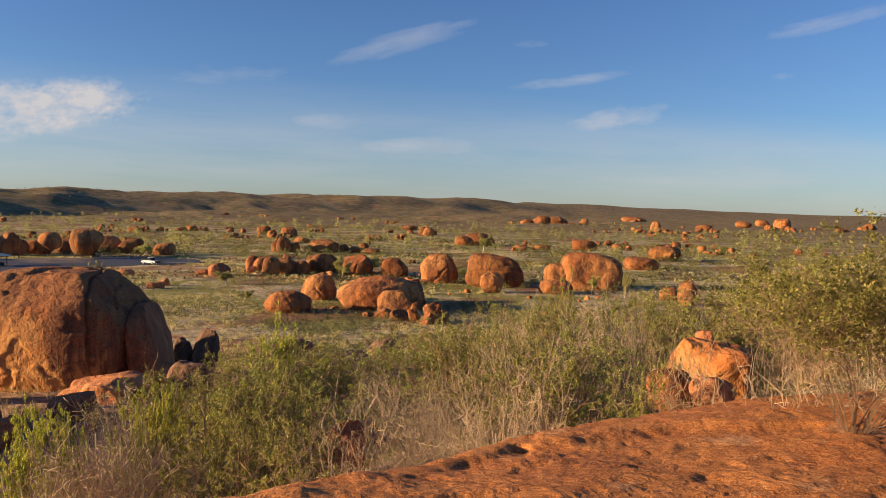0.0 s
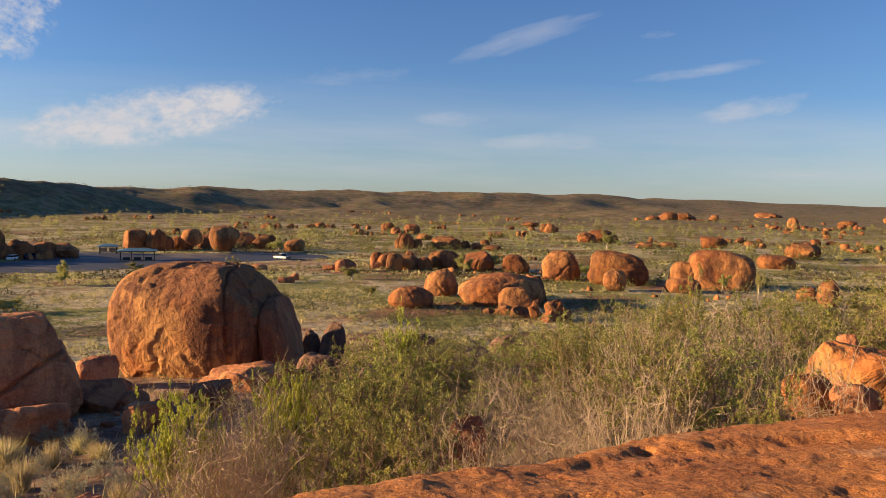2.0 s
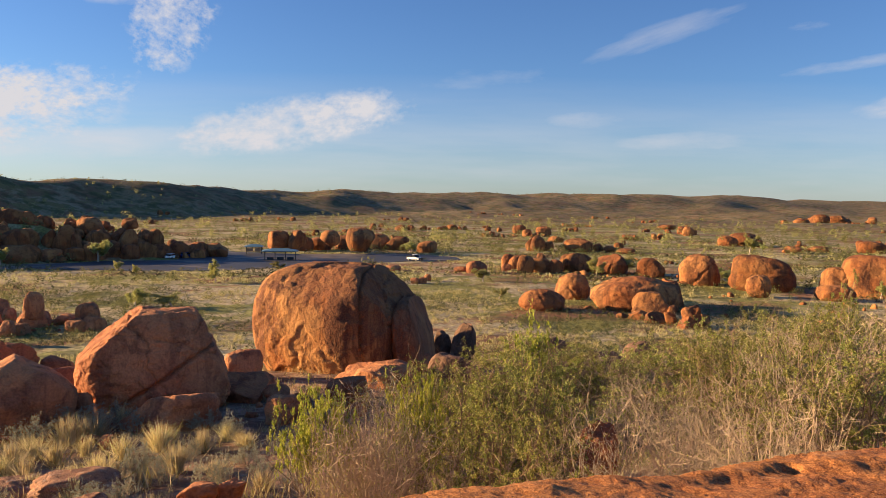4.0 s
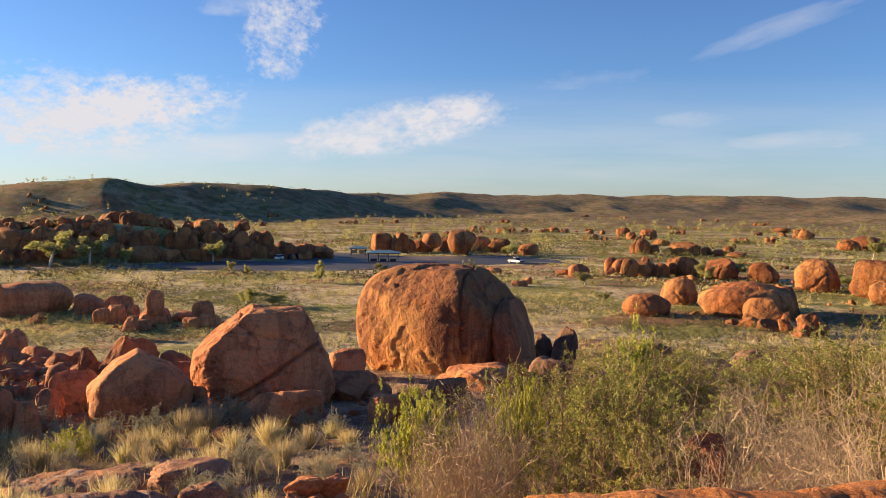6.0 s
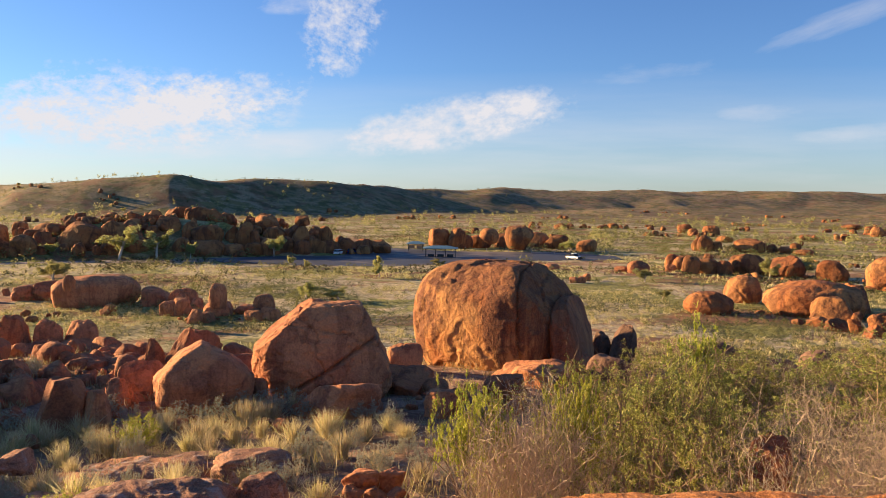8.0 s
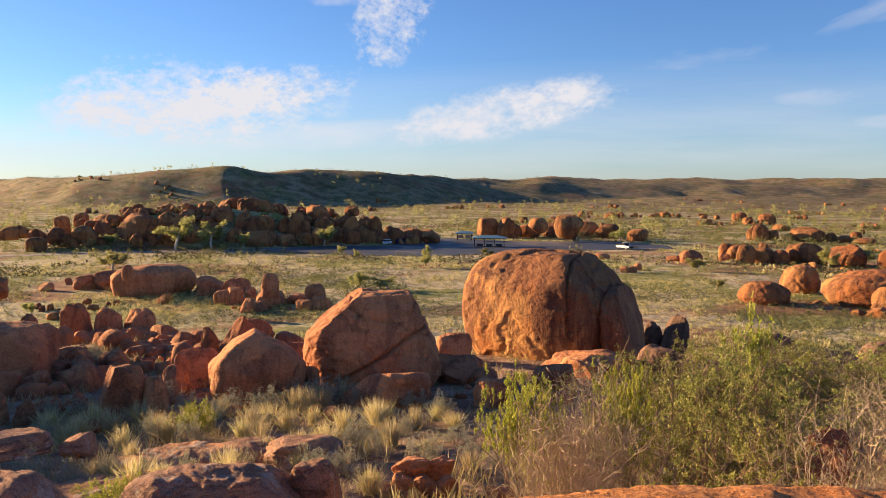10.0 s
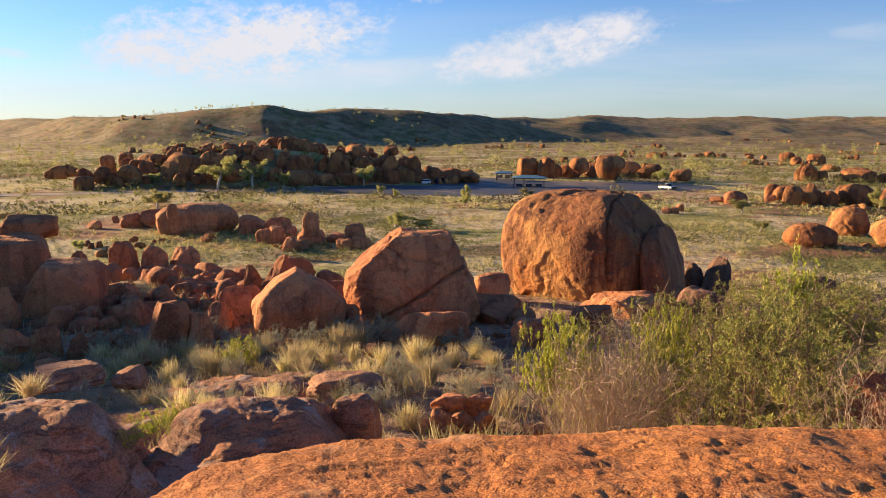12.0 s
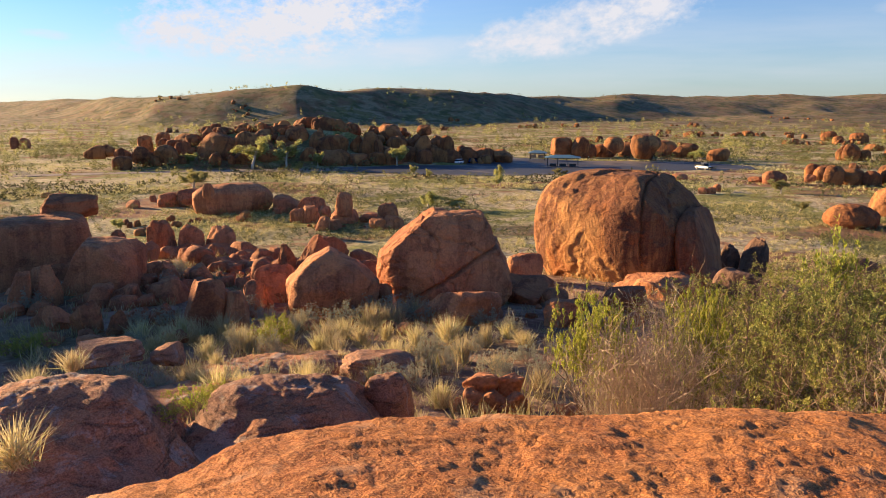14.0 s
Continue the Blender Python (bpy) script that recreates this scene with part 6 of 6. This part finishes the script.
grey_shrub(-8.56, 13.22, 12.60, 0.40, 0.69, 307)
grey_shrub(-7.60, 12.35, 12.72, 0.42, 0.53, 196)
grey_shrub(-17.57, 12.82, 12.07, 0.56, 1.11, 128)
grey_shrub(-16.31, 12.42, 12.17, 0.45, 0.90, 355)
grey_shrub(-18.09, 10.67, 12.13, 0.54, 0.77, 259)
grey_shrub(-23.60, 12.60, 12.05, 0.78, 0.98, 304)
grey_shrub(-23.44, 14.38, 12.09, 0.60, 0.80, 102)
grey_shrub(-6.72, 11.71, 12.82, 0.39, 0.49, 87)
grey_shrub(-8.09, 13.81, 12.57, 0.47, 0.58, 214)
grey_shrub(-18.43, 10.06, 12.13, 0.61, 0.77, 255)
grey_shrub(-21.93, 13.01, 11.98, 0.65, 0.75, 263)
grey_shrub(-16.98, 11.48, 12.17, 0.45, 0.60, 289)
grey_shrub(-22.95, 9.27, 11.91, 0.72, 1.08, 194)
grey_shrub(-23.69, 10.09, 11.94, 0.75, 0.75, 197)
grey_shrub(-15.42, 13.13, 12.19, 0.52, 1.04, 116)
grey_shrub(-11.82, 8.22, 12.73, 0.48, 0.48, 100)
grey_shrub(-15.60, 11.61, 12.25, 0.42, 0.34, 33)
tussock(-15.36, 8.30, 12.42, 0.45, 0.44, 302)
tussock(-12.57, 11.24, 12.48, 0.38, 0.33, 155)
tussock(-12.23, 7.76, 12.72, 0.62, 0.65, 354)
grey_shrub(-13.67, 12.27, 12.34, 0.47, 0.55, 156)
grey_shrub(-14.27, 9.95, 12.43, 0.63, 0.51, 71)
tussock(-14.13, 13.16, 12.27, 0.37, 0.38, 357)
tussock(-15.04, 12.59, 12.24, 0.48, 0.50, 148)
grey_shrub(-13.05, 7.42, 12.67, 0.35, 0.31, 58)
grey_shrub(-12.33, 7.00, 12.75, 0.55, 0.55, 183)
grey_shrub(-10.76, 9.49, 12.74, 0.37, 0.33, 21)
grey_shrub(-7.81, 11.11, 12.81, 0.70, 0.76, 148)
tussock(-11.42, 12.98, 12.44, 0.64, 0.70, 285)
tussock(-14.15, 9.22, 12.48, 0.61, 0.58, 335)
tussock(-13.50, 14.09, 12.25, 0.73, 0.75, 115)
tussock(-11.15, 13.80, 12.40, 0.74, 0.71, 125)
tussock(-15.26, 10.97, 12.31, 0.37, 0.35, 122)
grey_shrub(-16.27, 8.71, 12.33, 0.60, 0.58, 222)
grey_shrub(-9.86, 11.56, 12.65, 0.72, 0.75, 288)
tussock(-9.52, 12.28, 12.62, 0.72, 0.59, 294)
tussock(-14.78, 12.10, 12.28, 0.53, 0.59, 84)
tussock(-10.26, 11.27, 12.65, 0.58, 0.67, 294)
grey_shrub(-13.05, 10.06, 12.52, 0.62, 0.52, 163)
tussock(-16.74, 9.73, 12.26, 0.49, 0.49, 332)
grey_shrub(-9.24, 11.41, 12.70, 0.50, 0.52, 243)
tussock(-14.00, 10.19, 12.44, 0.62, 0.62, 278)
grey_shrub(-12.99, 6.65, 12.71, 0.68, 0.75, 38)
tussock(-12.87, 11.23, 12.46, 0.49, 0.51, 9)
tussock(-13.27, 14.26, 12.25, 0.72, 0.71, 221)
tussock(-11.55, 14.04, 12.36, 0.43, 0.51, 315)
grey_shrub(-14.82, 8.61, 12.46, 0.43, 0.44, 55)
tussock(-13.28, 8.84, 12.57, 0.47, 0.40, 19)
tussock(-9.80, 9.84, 12.78, 0.43, 0.35, 186)
tussock(-9.78, 14.90, 12.39, 0.39, 0.45, 93)
tussock(-10.41, 10.49, 12.69, 0.67, 0.56, 32)
tussock(-16.11, 10.97, 12.25, 0.67, 0.80, 90)
tussock(-9.84, 10.07, 12.76, 0.56, 0.48, 243)
tussock(-14.59, 11.17, 12.34, 0.60, 0.68, 159)
grey_shrub(-10.26, 15.15, 12.35, 0.67, 0.65, 308)
tussock(-11.37, 7.61, 12.80, 0.71, 0.74, 264)
tussock(-11.30, 10.51, 12.63, 0.45, 0.36, 239)
tussock(-16.93, 10.31, 12.22, 0.63, 0.60, 240)
tussock(-11.80, 10.88, 12.57, 0.66, 0.56, 292)
tussock(-13.58, 13.63, 12.27, 0.75, 0.83, 344)
grey_shrub(-11.38, 8.64, 12.74, 0.44, 0.37, 37)
# trees on the plain
gum_tree(-176.5, 132.20, -0.10, 9.6, 9.6, 137)
gum_tree(-170.6, 139.4, -0.10, 8.2, 8.4, 185)
gum_tree(-152.49, 164.93, -0.10, 6.24, 5.83, 175)
gum_tree(-196.37, 125.71, 0.59, 3.55, 4.16, 123)
gum_tree(-149.29, 95.96, -0.10, 3.46, 5.30, 268)
gum_tree(-161.75, 136.72, -0.10, 2.73, 2.84, 356)
gum_tree(-166.24, 147.02, -0.10, 4.82, 3.32, 123)
gum_tree(-129.05, 145.60, -0.10, 2.90, 1.99, 275)
gum_tree(-122.02, 143.57, -0.10, 2.52, 1.50, 309)
gum_tree(-500.75, 379.19, 2.22, 4.03, 4.02, 102)
gum_tree(-96.47, 137.27, -0.10, 5.16, 2.80, 0)
gum_tree(-119.50, 140.41, -0.10, 2.82, 1.35, 353)
gum_tree(-95.69, 249.50, -0.10, 3.68, 4.39, 346)
# the next two stand for bushy shrubs, made from the gum tree meshes
gum_tree(-86.23, 101.13, -0.10, 3.41, 3.24, 228)
gum_tree(-80.95, 103.51, -0.10, 2.44, 5.06, 217)
gum_tree(-102.08, 171.91, -0.10, 1.97, 3.36, 56)
gum_tree(-24.68, 190.45, -0.10, 5.29, 3.73, 44)
gum_tree(-19.05, 200.28, -0.10, 4.79, 7.87, 102)
gum_tree(-93.46, 241.81, -0.10, 3.95, 4.45, 350)
gum_tree(-46.24, 164.77, -0.10, 3.17, 4.08, 291)
gum_tree(-35.37, 137.25, -0.10, 2.33, 2.63, 61)
gum_tree(15.32, 295.22, -0.10, 8.24, 5.81, 345)
gum_tree(3.46, 189.79, -0.10, 3.65, 6.55, 116)
gum_tree(32.32, 166.57, -0.10, 4.05, 2.42, 13)
gum_tree(37.33, 157.15, -0.10, 5.39, 1.89, 191)
gum_tree(21.69, 314.11, -0.10, 3.87, 3.09, 205)
gum_tree(-145.89, 93.79, -0.10, 4.10, 5.17, 251)
gum_tree(-104.46, 55.05, -0.10, 2.03, 2.08, 71)
# the car park
CAR_PARK = [(-163.0, 149.0), (-155.0, 160.0), (-152.0, 184.8), (-149.0, 216.5), (-135.6, 216.7), (-122.8, 217.0), (-93.1, 236.5), (-73.7, 231.1),
            (-68.9, 221.0), (-82.0, 206.5), (-96.1, 186.7), (-109.0, 161.0), (-126.0, 150.0), (-150.0, 143.0)]
gravel_track([(-160.0, 148.6), (-185.0, 118.0), (-205.0, 84.0), (-262.0, 52.0), (-260.0, 47.0), (-201.5, 79.0), (-180.5, 114.0), (-153.0, 143.2)])
car_park(CAR_PARK)
car(-143.1, 182.9, 0.06, 100, WHITE_PAINT, "white station wagon parked on the asphalt", "wagon")
car(-142.8, 189.2, 0.06, 100, BLUE_PAINT, "dark blue car parked on the asphalt", "wagon")
car(-137.7, 199.3, 0.06, 95, SILVER_PAINT, "pale blue car parked at the far kerb", "wagon")
car(-79.8, 210.5, 0.06, -25, WHITE_PAINT, "white four-wheel-drive with a dark tray on the road", "ute")
shelter(-134.34, 211.56, 0.05, 5.0, 4.4, 3.0, 30, "small")
shelter(-115.55, 195.64, 0.05, 9.4, 5.0, 3.2, 30, "large")
bollard(-172.11, 150.01)
bollard(-170.06, 157.28)
bollard(-168.01, 164.56)
bollard(-165.96, 171.83)
bollard(-163.91, 179.10)
bollard(-161.85, 186.37)
bollard(-159.80, 193.64)
bollard(-158.39, 202.01)
bollard(-156.97, 210.37)
bollard(-155.55, 218.73)
bollard(-146.54, 215.57)
bollard(-137.52, 212.42)
bollard(-130.96, 219.69)
bollard(-124.39, 226.95)
bollard(-116.47, 227.14)
bollard(-108.54, 227.32)
bollard(-100.61, 227.50)
bollard(-92.68, 227.68)
bollard(-84.75, 227.86)
bollard(-74.71, 227.01)

rng = random.Random(77)
for i in range(210):  # smaller blocks that fill the gaps of the heap
    b, r = rng.uniform(36, 61), rng.uniform(232, 262)
    x, y = -math.sin(radians(b)) * r, math.cos(radians(b)) * r
    w = rng.uniform(1.4, 4.4)
    loose_rock("heap_rubble", x, y, ground_z(x, y) - 0.4, w, w * rng.uniform(0.7, 1.0), w * rng.uniform(0.6, 1.0), rng.uniform(0, 360), 500 + i)

for i in range(150):  # boulders lost in the far scrub
    b, r = rng.uniform(-32, 66), rng.uniform(300, 900)
    x, y = -math.sin(radians(b)) * r, math.cos(radians(b)) * r
    if noise.noise((x * 0.01, y * 0.01, 8.0)) < 0.05:
        continue
    for j in range(rng.randrange(2, 7)):
        w = rng.uniform(1.5, 5.0)
        px, py = x + rng.uniform(-14, 14), y + rng.uniform(-6, 6)
        loose_rock("distant_boulders", px, py, ground_z(px, py) - 0.4, w, w * 0.8, w * rng.uniform(0.5, 0.8), rng.uniform(0, 180), 900 + i * 9 + j)
for pile, count, bearings, ranges, sizes, level in (
        ("terrace_rubble", 200, (40, 68), (18.5, 33), (0.15, 0.75), 3),
        ("terrace_rubble", 150, (44, 68), (24, 33), (0.3, 1.25), 3),
        ("terrace_rubble", 50, (18, 40), (20, 29), (0.15, 0.8), 3),
        ("row_rubble", 70, (45, 62), (112, 126), (0.5, 2.2), 3),
        ("row_rubble", 80, (-2, 16), (175, 260), (0.8, 3.0), 2),
        ("row_rubble", 60, (-14, 8), (105, 190), (0.4, 1.6), 2)):
    for i in range(count):
        b, r = rng.uniform(*bearings), rng.uniform(*ranges)
        x, y = -math.sin(radians(b)) * r, math.cos(radians(b)) * r
        if pile == "row_rubble" and noise.noise((x * 0.05, y * 0.05, 2.0)) < -0.05:
            continue
        w = sizes[0] + (sizes[1] - sizes[0]) * rng.random() ** 2
        loose_rock(pile, x, y, ground_z(x, y) - 0.12 * w, w, w * rng.uniform(0.6, 1.0), w * rng.uniform(0.45, 0.9), rng.uniform(0, 180), 4000 + i, level)
for name, words in (("terrace_rubble", "broken red rubble strewn over the terrace"), ("row_rubble", "small brown stones strewn round the boulders of the plain"), ("heap_rubble", "red-brown rubble filling the heap of boulders"), ("distant_boulders", "small red boulders scattered in the distant scrub")):
    ob = part(name, mesh_of(name, *LOOSE[name]), ROCK if name == "terrace_rubble" else ROCK_FAR)
    tagged(ob, words, "rocks", "", "stuff")

# ---------------------------------------------------------------- scrub and grass of the plain
def by_road(x, y):
    """Whether a place lies on the asphalt."""
    inside = False
    for (ax, ay), (bx, by) in zip(CAR_PARK, CAR_PARK[1:] + CAR_PARK[:1]):
        if (ay > y) != (by > y) and x < ax + (y - ay) / (by - ay) * (bx - ax):
            inside = not inside
    return inside


def scatter(name, count, near, far, low, high, sheets, size, material, words, seed, power=1.0, bearings=(-36, 78), blade=False, crown=0.08, patch=0.012, level=(-0.45, 0.35)):
    """Shrubs that nobody could count, in one mesh of small leaf sheets."""
    rng = random.Random(seed)
    verts, faces = [], []
    made = 0
    while made < count:
        b = rng.uniform(*bearings)
        r = near + (far - near) * rng.random() ** power
        x, y = -math.sin(radians(b)) * r, math.cos(radians(b)) * r
        if by_road(x, y):
            continue
        if noise.fractal((x * patch, y * patch, seed), 1.0, 2.0, 3) < rng.uniform(*level):
            continue
        made += 1
        z = ground_z(x, y)
        h = rng.uniform(low, high) * (1.6 if rng.random() < 0.08 else 1.0)
        w = h * rng.uniform(0.7, 1.5) * (0.6 if crown > 0.2 else 1.0)
        for _ in range(sheets):
            p = Vector((x, y, z)) + Vector((rng.gauss(0, 0.3) * w, rng.gauss(0, 0.3) * w, h * rng.uniform(crown, 1.0)))
            if blade:
                p.z = z - 0.02
                leaf(rng, verts, faces, p, unit(rng, 2.2), h * rng.uniform(0.6, 1.2), h * size * 1.3, True)
                continue
            leaf(rng, verts, faces, p, unit(rng), size * h * rng.uniform(0.7, 1.5), size * h * rng.uniform(0.6, 1.2), True)
    ob = part(name, mesh_of(name, verts, faces, False), material)
    tagged(ob, words, "scrub", "", "stuff")


scatter("far_scrub", 9000, 560, 1500, 0.8, 2.0, 14, 0.30, LEAF_FAR, "olive scrub dotted over the distant plain and hills", 2, 1.2)
scatter("middle_scrub", 4200, 220, 620, 0.8, 2.4, 34, 0.20, LEAF_FAR, "olive scrub dotted over the middle plain", 22, 1.1)
scatter("scrub", 2600, 165, 420, 0.4, 1.5, 34, 0.24, LEAF_FAR, "low olive shrubs dotted over the plain", 3, 1.0)
scatter("near_scrub", 1500, 86, 175, 0.35, 1.3, 95, 0.12, LEAF_FAR, "low olive shrubs on the near plain", 13, 1.0)
scatter("heath", 13000, 165, 420, 0.25, 0.6, 8, 0.7, HEATH, "low dark heath in patches over the plain", 6, 1.1, patch=0.035, level=(-0.05, 0.30))
scatter("near_heath", 8500, 84, 175, 0.22, 0.6, 24, 0.28, HEATH, "low dark heath in patches on the near plain", 16, 1.0, patch=0.035, level=(-0.05, 0.30))
scatter("grass_clumps", 16000, 165, 380, 0.25, 0.55, 8, 0.17, TUSSOCK, "pale dry grass clumps over the plain", 4, 1.15, blade=True, patch=0.035, level=(-0.05, 0.30))
scatter("near_grass", 9000, 84, 175, 0.25, 0.6, 15, 0.09, TUSSOCK, "pale dry grass clumps on the near plain", 14, 1.0, blade=True, patch=0.035, level=(-0.05, 0.30))
scatter("terrace_grass", 2600, 10, 45, 0.12, 0.40, 22, 0.035, TUSSOCK, "thin dry grass on the stony terrace", 5, 1.0, (16, 76), True)
scatter("distant_trees", 1100, 270, 760, 2.2, 4.2, 46, 0.16, LEAF_TREE, "small pale green gum trees dotted over the distant plain", 31, 1.0, crown=0.35)
